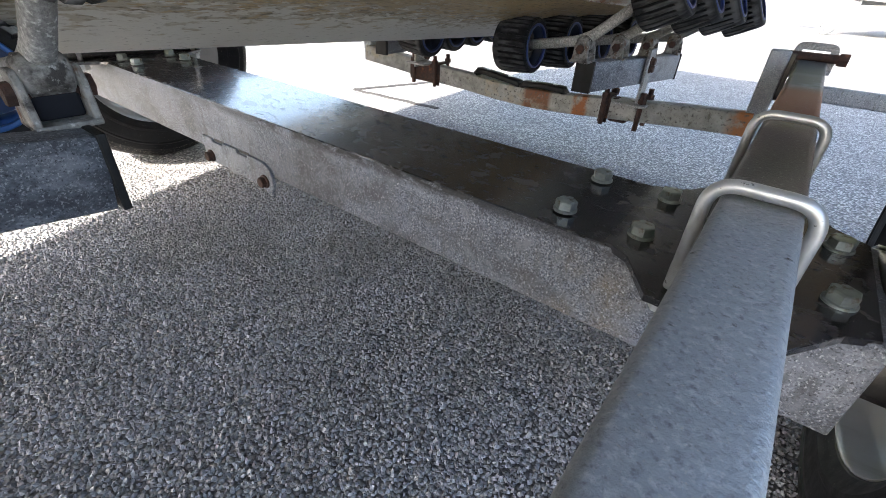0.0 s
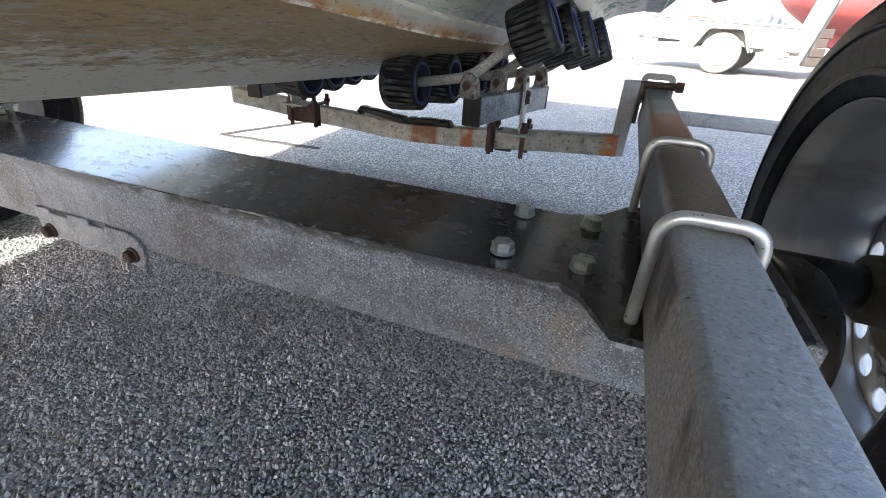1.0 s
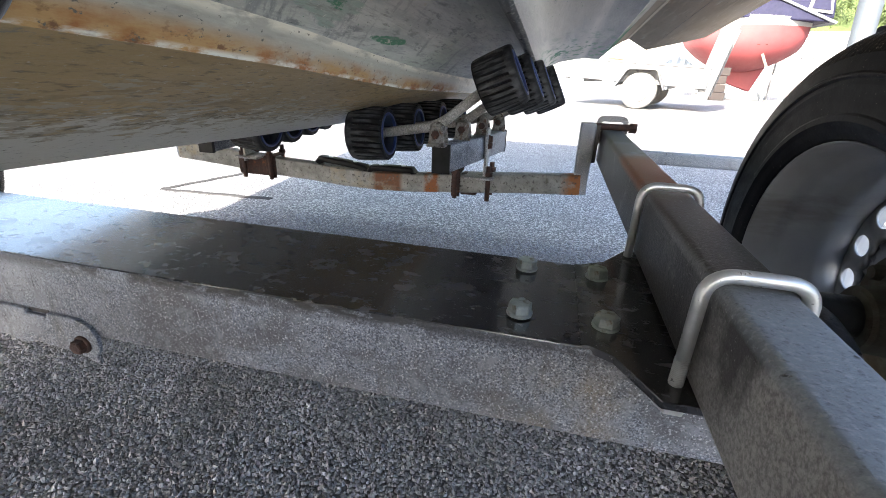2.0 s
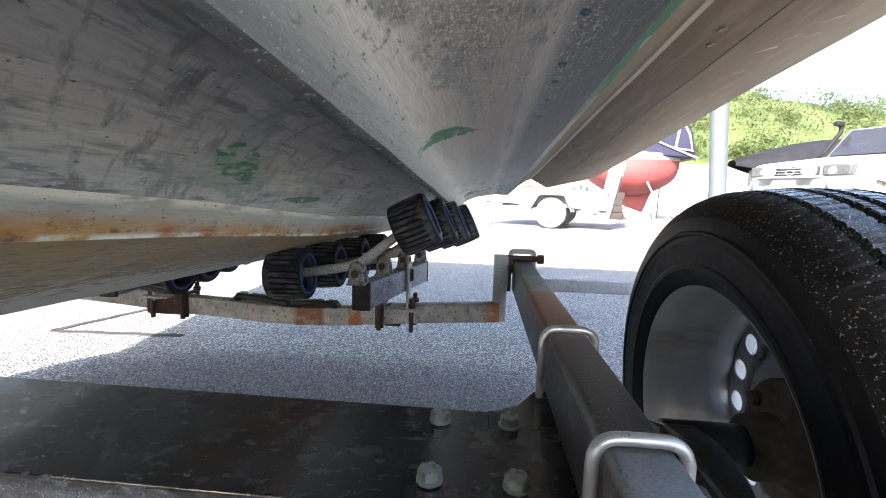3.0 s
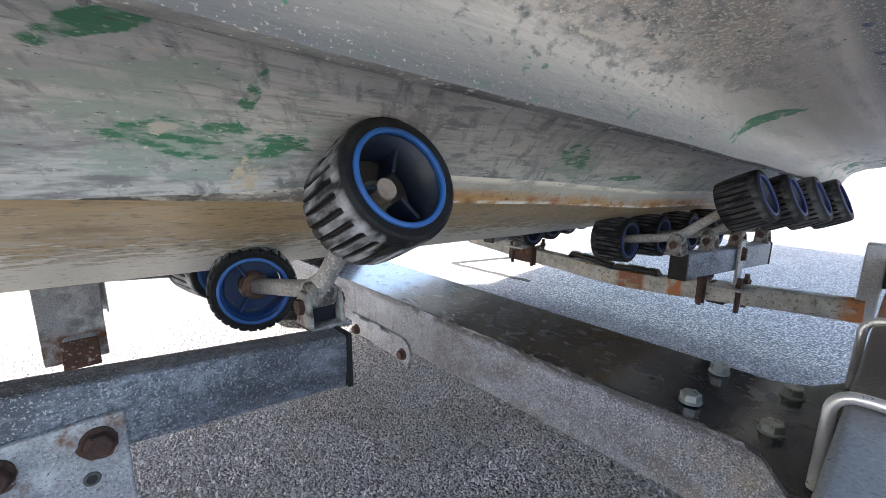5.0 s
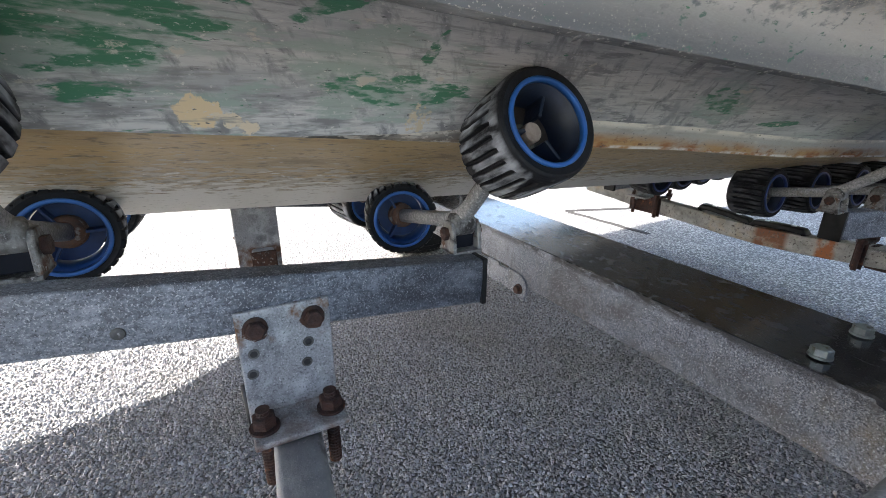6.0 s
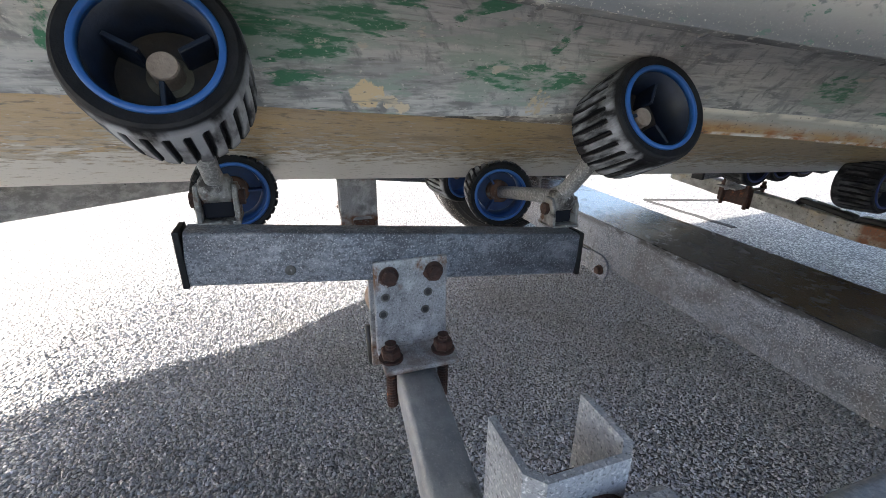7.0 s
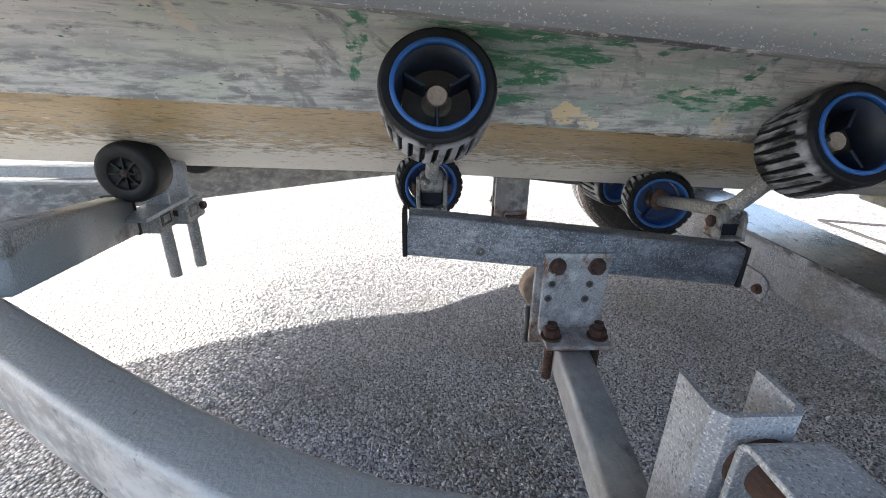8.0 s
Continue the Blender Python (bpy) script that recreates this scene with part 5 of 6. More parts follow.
# heights of the keel, the garboard and the chine along the hull
STATIONS = [-1.40, -1.0, -0.74, -0.60, -0.40, 0.0, 0.16, 0.30, 0.65, 1.2]
KEEL_Z = [0.409, 0.398, 0.391, 0.385, 0.375, 0.358, 0.351, 0.344, 0.330, 0.312]
GARB_Z = [0.545, 0.527, 0.515, 0.504, 0.490, 0.461, 0.446, 0.434, 0.415, 0.388]
CHINE_Z = [0.640, 0.612, 0.591, 0.580, 0.564, 0.537, 0.524, 0.515, 0.486, 0.445]
# the other lines: x, height over the line named, widening of that height per metre aft
LINES = dict(
    keel=(-0.66, "keel", 0.0, 0.0), garboard=(-0.378, "garboard", 0.0, 0.0), band=(-0.366, "garboard", 0.030, 0.004), inner_o=(-0.335, "chine", -0.020, 0.004), inner_a=(-0.300, "chine", 0.0035, 0.004), inner_b=(-0.268, "chine", 0.0135, 0.0), inner_c=(-0.250, "chine", 0.0155, 0.0), inner_d=(-0.238, "chine", 0.0140, 0.0),
    groove=(-0.230, "chine", 0.0090, 0.0), bead_a=(-0.2245, "chine", 0.0015, 0.0), bead=(-0.2185, "chine", -0.0025, 0.0), bead_b=(-0.2130, "chine", -0.0033, 0.0), chine=(-0.208, "chine", -0.0008, 0.0), fil_a=(-0.203, "chine", 0.012, 0.0), fil_b=(-0.196, "chine", 0.026, 0.0), fil_c=(-0.184, "chine", 0.038, 0.0),
    fil_d=(-0.160, "chine", 0.049, 0.0), fil_e=(-0.120, "chine", 0.058, 0.0), knuckle=(-0.085, "chine", 0.0635, 0.0), edge=(-0.0415, "chine", 0.0610, 0.0), edge_top=(-0.0360, "chine", 0.0680, 0.0), stripe=(-0.0050, "chine", 0.0975, 0.0),
    rib_in=(0.012, "chine", 0.1075, 0.0), rib_a=(0.0195, "chine", 0.1135, 0.0), rib=(0.0255, "chine", 0.1148, 0.0), rib_out=(0.0300, "chine", 0.1170, 0.0), rib_foot=(0.0360, "chine", 0.1200, 0.0), side_in=(0.090, "chine", 0.120, -0.024),
    bilge=(0.245, "chine", 0.164, -0.030), bilge_b=(0.268, "chine", 0.184, -0.030), flare=(0.285, "chine", 0.225, 0.02), gunwale=(0.36, "chine", 0.78, 0.06))


def hull_point(name, y, side):
    x, of, up, widen = LINES[name]
    yc = max(y, -1.4)
    z = float(np.interp(yc, STATIONS, dict(keel=KEEL_Z, garboard=GARB_Z, chine=CHINE_Z)[of])) + up + widen * yc
    if name == "band":
        z -= 0.027 * float(np.interp(y, (-0.45, -0.20), (1, 0)))
    half = x - KX
    if half > 0.6 and name != "gunwale" and y < -0.5:
        half *= max(0.0, 1 - ((-0.5 - y) / 2.3) ** 2)
    low = max(0.0, 1.0 - (z - 0.35) / 0.75)
    start = -1.2 - 0.25 * low
    if y < start:
        u = (start - y) / (start - BOW)
        half *= max(0.0, 1 - u * u) ** (1.0 + 0.9 * low)
    if y < -1.4:
        v = (-1.4 - y) / (-1.4 - BOW)
        z += (1.05 - min(z, 1.0)) * v * v * 0.85
    return Vector((KX + half * side, y, z))


YS = [STERN, 1.0, 0.8, 0.65, 0.5, 0.4, 0.3, 0.23, 0.16, 0.08, 0.0, -0.1, -0.2, -0.3, -0.4, -0.5, -0.6, -0.67, -0.74, -0.87, -1.0, -1.2, -1.4, -1.6, -1.8, -2.0, -2.2, -2.4, -2.6, -2.8, -2.95, -3.1, -3.2, BOW]


def hull_sheet(names, side, thick=0.004):
    bm = bmesh.new()
    rows = [[bm.verts.new(hull_point(nm, y, side)) for nm in names] for y in YS]
    for a, c in zip(rows, rows[1:]):
        for k in range(len(names) - 1):
            bm.faces.new((a[k], a[k + 1], c[k + 1], c[k]))
    bmesh.ops.remove_doubles(bm, verts=bm.verts, dist=0.0002)
    return bm


for side in (1, -1):
    part("keel_panel", hull_sheet(("keel", "garboard"), side), KEEL, boat, "brown-stained gelcoat along the keel")
    part("garboard_band", hull_sheet(("garboard", "band"), side), BAND, boat, "grey band weeping rust")
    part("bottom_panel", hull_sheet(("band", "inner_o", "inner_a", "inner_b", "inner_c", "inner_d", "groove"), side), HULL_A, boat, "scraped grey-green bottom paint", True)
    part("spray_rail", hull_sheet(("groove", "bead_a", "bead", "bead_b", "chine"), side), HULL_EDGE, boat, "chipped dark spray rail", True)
    part("outer_bottom_panel", hull_sheet(("chine", "fil_a", "fil_b", "fil_c", "fil_d", "fil_e", "knuckle", "edge"), side), HULL_B, boat, "grey bottom paint speckled with barnacle bases", True)
    part("green_stripe", hull_sheet(("edge_top", "stripe"), side), GREENSTRIPE, boat, "worn green stripe")
    part("hull_edge", hull_sheet(("edge", "edge_top"), side), CHALK_EDGE, boat, "pale chalky hull edge")
    part("recess", hull_sheet(("stripe", "rib_in"), side), RIB, boat, "brownish recess")
    part("rub_rib", hull_sheet(("rib_in", "rib_a", "rib"), side), RIB, boat, "moulded beige rib", True)
    part("rub_lip", hull_sheet(("rib", "rib_out", "rib_foot"), side), LIP_HIGHLIGHT, boat, "lip of the rib with a painted highlight", True)
    part("topside", hull_sheet(("rib_foot", "side_in", "bilge", "bilge_b", "flare", "gunwale"), side), TOPSIDE, boat, "beige gelcoat topside", True)


def on_hull(a, c, s, y):
    return hull_point(a, y, 1).lerp(hull_point(c, y, 1), s)


seam = [on_hull("side_in", "bilge", 0.02, y) + Vector((0, 0, -0.0004)) for y in [v for v in YS if -0.9 < v < 1.18]]
part("seam", sweep(seam, 0.00030, 6), GRIME, boat, "dark seam in the gelcoat")
GOUGE = material("fresh_gouge", (0.66, 0.60, 0.50), (0.48, 0.43, 0.35), 90, (0.35, 0.65), (0.6, 0.75), specular=0.15)
SCAR = mesh_of("scar", joined(lathe([(0.0046, 0.0), (0.0042, 0.0007), (0.0036, 0.0002)], 14)), GOUGE, True)
for s_, y in ((0.56, 0.056), (0.66, 0.086), (0.55, -0.17)):
    put("scar", SCAR, aim(on_hull("rib_foot", "side_in", s_, y), (0.2, 0, -1)) @ Matrix.Diagonal((1.0, 0.8, 1, 1)), boat, "small round chip scar")
for s_, y, ln_, turn_ in ((0.52, 0.085, 0.011, -18), (0.43, 0.11, 0.008, -14), (0.34, 0.13, 0.012, -10), (0.60, 0.12, 0.006, -20), (0.46, 0.20, 0.009, -16), (0.42, 0.235, 0.006, -10), (0.27, 0.42, 0.008, -12), (0.62, -0.02, 0.010, -22), (0.50, -0.06, 0.008, -15)):
    p = on_hull("side_in", "bilge", s_, y) + Vector((0, 0, 0.0003))
    d = Vector((math.cos(radians(turn_)), math.sin(radians(turn_)), 0.22))
    part("gouge", sweep([p - d * ln_, p - d * ln_ * 0.3 + Vector((0.001, 0.001, 0)), p + d * ln_ * 0.4, p + d * ln_], 0.0009, 6), GOUGE, boat, "pale gouge in the gelcoat")
CHIPS = mesh_of("paint_blister", lathe([(0.006, 0.0), (0.0055, 0.002), (0.003, 0.004), (0.0005, 0.0045)], 9), HULL_EDGE, False)
for k in range(9):
    y = -0.80 + 1.35 * ((k * 0.618) % 1.0)
    sc = 0.25 + 0.40 * ((k * 29) % 13) / 13
    put("paint_blister", CHIPS, aim(on_hull("bead", "bead_b", ((k * 7) % 5) / 5, y), (0.3, 0, -1)) @ Matrix.Diagonal((0.8 * sc, 1.3 * sc, 0.3, 1)), boat)
ORDER = list(LINES)
bm = bmesh.new()
loop = [hull_point(n_, STERN, 1) for n_ in ORDER] + [hull_point(n_, STERN, -1) for n_ in reversed(ORDER[1:])]
bm.faces.new([bm.verts.new(p) for p in loop])
part("transom", bm, TOPSIDE, boat, "beige transom")
bm = bmesh.new()
rows = [[bm.verts.new(hull_point("gunwale", y, s)) for s in (-1, 1)] for y in YS]
for a, c in zip(rows, rows[1:]):
    bm.faces.new((a[0], a[1], c[1], c[0]))
bmesh.ops.remove_doubles(bm, verts=bm.verts, dist=0.0002)
part("deck", bm, WHITE, boat, "white deck")

# ---- far background ----
# white box trailer
ft = thing("utility_trailer", (0.95, 6.85, 0), "white box utility trailer with upright tail ramp in sunshine", "trailer")
NOSE_UP = Matrix.Translation((0.9, 0, 0.45)) @ pose(0, 0, 0, 0, 2.6, 0) @ Matrix.Translation((-0.9, 0, -0.45))
for yy in (6.98, 8.28):
    side = joined(block(-0.10, 1.84, yy, yy + 0.03, 0.36, 0.63, 0.006), block(-0.10, 1.84, yy - 0.015, yy + 0.045, 0.615, 0.645, 0.008), block(-0.10, 1.84, yy - 0.012, yy + 0.042, 0.355, 0.385, 0.008))
    panel = part("side_board", moved(side, NOSE_UP), TRAILER_GREY, ft, "white side board with rolled edges")
    for k in range(5):
        part("stake", moved(block(0.0 + 0.44 * k, 0.03 + 0.44 * k, yy - 0.02, yy + 0.0, 0.37, 0.63, 0.004), NOSE_UP), TRAILER_GREY, panel)
part("bed", moved(block(-0.10, 1.84, 7.01, 8.28, 0.36, 0.40, 0.005), NOSE_UP), TRAILER_GREY, ft)
part("head_board", moved(block(-0.13, -0.10, 6.98, 8.31, 0.36, 0.66, 0.006), NOSE_UP), TRAILER_GREY, ft)
for xx in (0.1, 0.6, 1.3, 1.7):
    part("cross_member", moved(block(xx, xx + 0.05, 7.0, 8.28, 0.30, 0.36, 0.004), NOSE_UP), GREYPAINT, ft)
for wy in (6.90, 8.36):
    wh = part("wheel", moved(lathe([(0.03, -0.06), (0.14, -0.066), (0.225, -0.062), (0.245, -0.045), (0.250, -0.02), (0.250, 0.02), (0.245, 0.045), (0.225, 0.062), (0.14, 0.066), (0.03, 0.06)], 40), aim((0.99, wy, 0.25), (0, 1, 0))), DUSTY_TYRE, ft, "pale dusty tyre", True)
    part("rim", moved(lathe([(0.02, -0.060), (0.05, -0.074), (0.09, -0.062), (0.125, -0.070), (0.150, -0.074), (0.150, 0.074), (0.125, 0.070), (0.05, 0.066), (0.02, 0.060)], 32), aim((0.99, wy, 0.25), (0, 1, 0))), TRAILER_GREY, wh, "white steel rim", True)
    guard = fillet([(0.66, wy, 0.30), (0.80, wy, 0.545), (1.20, wy, 0.545), (1.32, wy, 0.28)], 0.05, 4)
    part("mudguard", sweep(guard, 0, section=rounded_section(0.012, 0.19, 0.004), up=(0, 1, 0)), TRAILER_GREY, ft, "angular white mudguard")
part("drawbar", sweep([(-0.1, 7.65, 0.40), (-1.3, 7.65, 0.42)], 0, section=rounded_section(0.06, 0.06, 0.01)), GREYPAINT, ft)
for yy in (7.1, 8.2):
    part("draw_rail", sweep([(-0.12, yy, 0.40), (-1.0, 7.65, 0.41)], 0, section=rounded_section(0.05, 0.05, 0.01)), TRAILER_GREY, ft)
part("jockey_stem", rod((-0.17, 6.96, 0.16), (-0.17, 6.96, 0.66), 0.02), TRAILER_GREY, ft)
jw = part("jockey_wheel", moved(lathe([(0.06, -0.02), (0.085, -0.025), (0.10, -0.012), (0.10, 0.012), (0.085, 0.025), (0.06, 0.02)], 28, True), aim((-0.08, 6.96, 0.10), (0, 1, 0))), GREYPAINT, ft, "small spoked jockey wheel")
for k in range(5):
    part("spoke", rod((-0.08, 6.96, 0.10), (-0.08 + 0.065 * math.cos(1.257 * k), 6.96, 0.10 + 0.065 * math.sin(1.257 * k)), 0.007, 8), GREYPAINT, jw)
part("jockey_fork", rod((-0.17, 6.96, 0.18), (-0.08, 6.96, 0.10), 0.015), GREYPAINT, ft)
for yy in (7.06, 8.22):
    part("ramp_post", sweep([(1.78, yy, 0.20), (1.96, yy, 1.16)], 0, section=rounded_section(0.20, 0.06, 0.008), up=(0, 1, 0)), TRAILER_GREY, ft, "upright white ramp rail")
part("ramp_panel", sweep([(1.80, 7.64, 0.24), (1.97, 7.64, 1.12)], 0, section=rounded_section(0.03, 1.08, 0.004), up=(0, 1, 0)), TRAILER_GREY, ft)
ft.rotation_euler = (0, 0, radians(-18))

# timber blocks by the yacht's keel
timber = thing("timber_blocks", (3.3, 11.2, 0), "stack of brown timber baulks beside the yacht", "timber")
for k in range(4):
    part("baulk", block(3.16 + 0.03 * (k % 2), 3.45 - 0.02 * (k % 3), 11.0, 11.4, 0.004 + 0.17 * k, 0.168 + 0.17 * k, 0.012), BAULK, timber)

# grey bundle on the flatbed
bundle = thing("folded_tarpaulin", (1.36, 7.6, 0.40), "grey folded tarpaulin bundle lying in the trailer", "tarpaulin")
bm = bmesh.new()
rings = []
for k in range(15):
    u = -1 + k / 7
    w = 0.15 * max(0.05, 1 - abs(u) ** 3) * (1 + 0.12 * math.sin(k * 2.1))
    rings.append([bm.verts.new((1.36 + 0.24 * u, 7.6 + 1.4 * w * math.cos(0.3927 * j), 0.56 + w * math.sin(0.3927 * j) * (1 + 0.1 * math.sin(j * 1.7 + k)))) for j in range(16)])
for a, c in zip(rings, rings[1:]):
    for j in range(16):
        bm.faces.new((a[j], a[(j + 1) % 16], c[(j + 1) % 16], c[j]))
bm.faces.new(rings[0]), bm.faces.new(rings[-1])
part("cloth", bm, POLE, bundle)
bundle.location, bundle.rotation_euler = (1.57, 7.44, 0.41), (0, 0, radians(-18))

# orange float on the flatbed
buoy = thing("mooring_buoy", (0.42, 7.6, 0.47), "orange plastic mooring buoy lying on the flatbed trailer", "buoy")
bm = bmesh.new()
rings = []
for k in range(13):
    u = -1 + k / 6
    w, h = 0.24 * (1 - u * u) ** 0.5 + 0.01, 0.13 * (1 - 0.5 * u * u)
    rings.append([bm.verts.new((0.42 + 0.26 * u, 7.6 + w * math.cos(2 * math.pi * j / 16), 0.602 + 0.02 * u * u + h * math.sin(2 * math.pi * j / 16))) for j in range(16)])
for a, c in zip(rings, rings[1:]):
    for j in range(16):
        bm.faces.new((a[j], a[(j + 1) % 16], c[(j + 1) % 16], c[j]))
bm.faces.new(rings[0]), bm.faces.new(rings[-1])
part("body", bm, ORANGE, buoy, "", True)
buoy.location, buoy.rotation_euler = (0.68, 7.73, 0.44), (0, 0, radians(-18))

# red yacht on stands
yacht = thing("red_yacht", (4.0, 12.2, 0), "red-bottomed yacht with navy canopy propped on stands", "boat")
bm = bmesh.new()
secs = []
for k in range(13):
    u = k / 12
    x = 2.75 + 2.08 * u
    w = 1.25 * math.sin(math.pi * min(1.0, 0.16 + 0.62 * u)) ** 0.8
    zb = 0.60 + 0.55 * abs(u - 0.55) ** 2 * 3
    ring = []
    for j in range(15):
        a = math.pi * j / 14
        ring.append(bm.verts.new((x, 12.2 - w * math.cos(a) * (1 if u > 0.03 else 0.9), 1.52 - (1.52 - zb) * math.sin(a) ** 0.75)))
    secs.append(ring)
for a, c in zip(secs, secs[1:]):
    for j in range(14):
        bm.faces.new((a[j], a[j + 1], c[j + 1], c[j]))
bm.faces.new(secs[0]), bm.faces.new(secs[-1])
part("red_hull", bm, RED, yacht, "red antifouled underbody", True)
bm = bmesh.new()
secs = []
for k in range(13):
    u = k / 12
    x = 2.75 + 2.08 * u
    w = 1.25 * math.sin(math.pi * min(1.0, 0.16 + 0.62 * u)) ** 0.8
    secs.append([bm.verts.new((x, 12.2 + s * w * f, z)) for s, f, z in ((-1, 1.0, 1.51), (-1, 1.02, 1.60), (-1, 1.03, 1.74 - 0.1 * u), (1, 1.03, 1.74 - 0.1 * u), (1, 1.02, 1.60), (1, 1.0, 1.51))])
for a, c in zip(secs, secs[1:]):
    for j in range(5):
        bm.faces.new((a[j], a[j + 1], c[j + 1], c[j]))
bm.faces.new(secs[0]), bm.faces.new(secs[-1])
part("white_band", bm, WHITE, yacht, "white boot-top band")
TURN_XZ = Matrix(((1, 0, 0, 0), (0, 0, 1, 0), (0, 1, 0, 0), (0, 0, 0, 1)))
part("navy_topside", moved(prism([(2.95, 1.66), (2.95, 2.12), (4.0, 1.98), (5.06, 1.56), (4.84, 1.58)], 10.98, 13.4, 0.03), TURN_XZ), NAVY, yacht, "navy topside falling to the stern")
part("rub_rail", moved(prism([(2.95, 2.10), (2.95, 2.15), (4.0, 2.01), (5.10, 1.58), (5.08, 1.53), (4.0, 1.96)], 10.94, 13.44, 0.01), TURN_XZ), GREYPAINT, yacht, "pale rub rail")
part("canopy", moved(prism([(3.88, 1.95), (4.08, 2.32), (4.76, 2.62), (5.03, 2.25), (5.15, 1.66), (4.8, 1.62)], 11.2, 13.1, 0.05), TURN_XZ), NAVY, yacht, "navy canvas canopy")
part("canopy_window", moved(prism([(4.60, 1.80), (4.68, 2.42), (4.78, 2.46), (4.96, 2.18), (5.06, 1.74)], 11.16, 11.19), TURN_XZ), WHITE, yacht, "pale canopy window")
part("window_border", moved(prism([(4.66, 1.84), (4.72, 2.34), (4.78, 2.36), (4.91, 2.14), (5.00, 1.80)], 11.14, 11.158), TURN_XZ), NAVY, yacht)
part("fin_keel", moved(prism([(3.3, 0.85), (4.5, 0.75), (4.30, 0.18), (3.75, 0.36)], 12.1, 12.3, 0.03), TURN_XZ), RED, yacht, "red fin keel")
part("keel_block", block(3.7, 4.5, 11.9, 12.5, 0.0, 0.18, 0.02), GREYPAINT, yacht)
for dx in (-0.22, 0.22):
    part("stand_leg", rod((4.36 + dx, 10.9, 0.0), (4.24, 11.05, 0.55), 0.03), GREYPAINT, yacht)
part("stand_screw", rod((4.24, 11.05, 0.5), (3.92, 11.2, 1.15), 0.026), TAN_METAL, yacht, "rusty tan prop screw")
part("stand_pad", block(3.80, 4.02, 11.02, 11.15, 1.13, 1.23, 0.02), RUST, yacht)

# white off-road car, built facing -y about its front middle, then turned
CX, CY = 5.40, 7.95
car = thing("white_car", (CX, CY, 0), "white off-road car with round spotlights and a black snorkel", "car")


def car_prism(outline, x0, x1, bevel=0.03):
    # outline in y, z from the front of the car
    bm = prism([(y + CY, z) for y, z in outline], x0 + CX, x1 + CX, bevel)
    return moved(bm, Matrix(((0, 0, 1, 0), (1, 0, 0, 0), (0, 1, 0, 0), (0, 0, 0, 1))))


def car_block(x0, x1, y0, y1, z0, z1, bevel=0.0):
    return block(x0 + CX, x1 + CX, y0 + CY, y1 + CY, z0, z1, bevel)


part("body", car_prism([(0.0, 0.58), (-0.02, 1.16), (0.10, 1.24), (1.95, 1.47), (4.6, 1.49), (4.65, 0.58)], -0.80, 0.80, 0.04), WHITE, car, "white body")
part("bonnet", car_prism([(0.06, 1.225), (0.14, 1.262), (1.92, 1.495), (1.92, 1.46)], -0.70, 0.70, 0.012), WHITE, car, "white bonnet")
part("cabin", car_prism([(1.92, 1.46), (2.60, 2.10), (4.3, 2.10), (4.55, 1.46)], -0.74, 0.74, 0.04), WHITE, car)
part("windscreen", car_prism([(1.935, 1.54), (1.915, 1.52), (2.50, 2.05), (2.52, 2.07)], -0.66, 0.66, 0.0), DARKGLASS, car, "dark windscreen")
part("grille", car_block(-0.48, 0.36, -0.045, 0.0, 0.97, 1.17, 0.015), DARKGLASS, car, "black grille")
for k in range(4):
    part("grille_bar", car_block(-0.46, 0.34, -0.06, -0.04, 0.995 + k * 0.048, 1.012 + k * 0.048, 0.004), GREYPAINT, car)
part("badge", moved(lathe([(0.045, 0.0), (0.06, 0.004), (0.06, 0.010), (0.045, 0.014)], 24, True), aim((CX - 0.08, CY - 0.062, 1.07), (0, -1, 0)) @ Matrix.Diagonal((1.25, 0.85, 1, 1))), WHITE, car, "oval badge")
for s in (-1, 1):
    lamp = part("headlight", car_block(s * 0.40, s * 0.815, -0.035, 0.42, 1.00, 1.195, 0.03), HEADLAMP, car, "clear headlight")
    part("reflector", moved(lathe([(0.02, 0.0), (0.060, 0.006), (0.064, 0.012)], 20), aim((CX + s * 0.56, CY - 0.037, 1.09), (0, -1, 0))), WHITE, lamp)
    spot = part("spotlight", moved(lathe([(0.02, 0.0), (0.105, 0.010), (0.125, 0.04), (0.10, 0.10), (0.03, 0.12)], 30), aim((CX - 0.06 + s * 0.33, CY - 0.20, 1.09), (0, 1, 0))), WHITE, car, "round white spotlight", True)
    part("wing", car_prism([(0.05, 0.80), (0.10, 1.18), (1.15, 1.22), (1.15, 0.75), (0.95, 0.75), (0.85, 0.92), (0.55, 0.95), (0.35, 0.75)], s * 0.80, s * 0.87, 0.01), WHITE, car, "flared wing")
    for yy in (0.62, 3.7):
        part("wheel", moved(lathe([(0.05, -0.12), (0.24, -0.13), (0.36, -0.11), (0.38, 0.0), (0.36, 0.11), (0.24, 0.13), (0.05, 0.12)], 32), aim((CX + s * 0.72, CY + yy, 0.38), (1, 0, 0))), TYRE, car)
part("bull_bar", sweep(fillet([(CX - 0.70, CY - 0.16, 0.66), (CX - 0.55, CY - 0.22, 0.98), (CX + 0.55, CY - 0.22, 0.98), (CX + 0.70, CY - 0.16, 0.66)], 0.08, 4), 0.028, 10), GREYPAINT, car, "grey tube bar carrying the spotlights", True)
part("bumper", car_block(-0.84, 0.84, -0.18, 0.02, 0.58, 0.84, 0.04), GREYPAINT, car)
part("snorkel", sweep(fillet([(CX - 0.78, CY + 1.55, 1.40), (CX - 0.80, CY + 1.95, 1.56), (CX - 0.78, CY + 2.42, 2.06), (CX - 0.78, CY + 2.36, 2.20)], 0.08, 4), 0.040), BLACK_PLASTIC, car, "black intake snorkel")
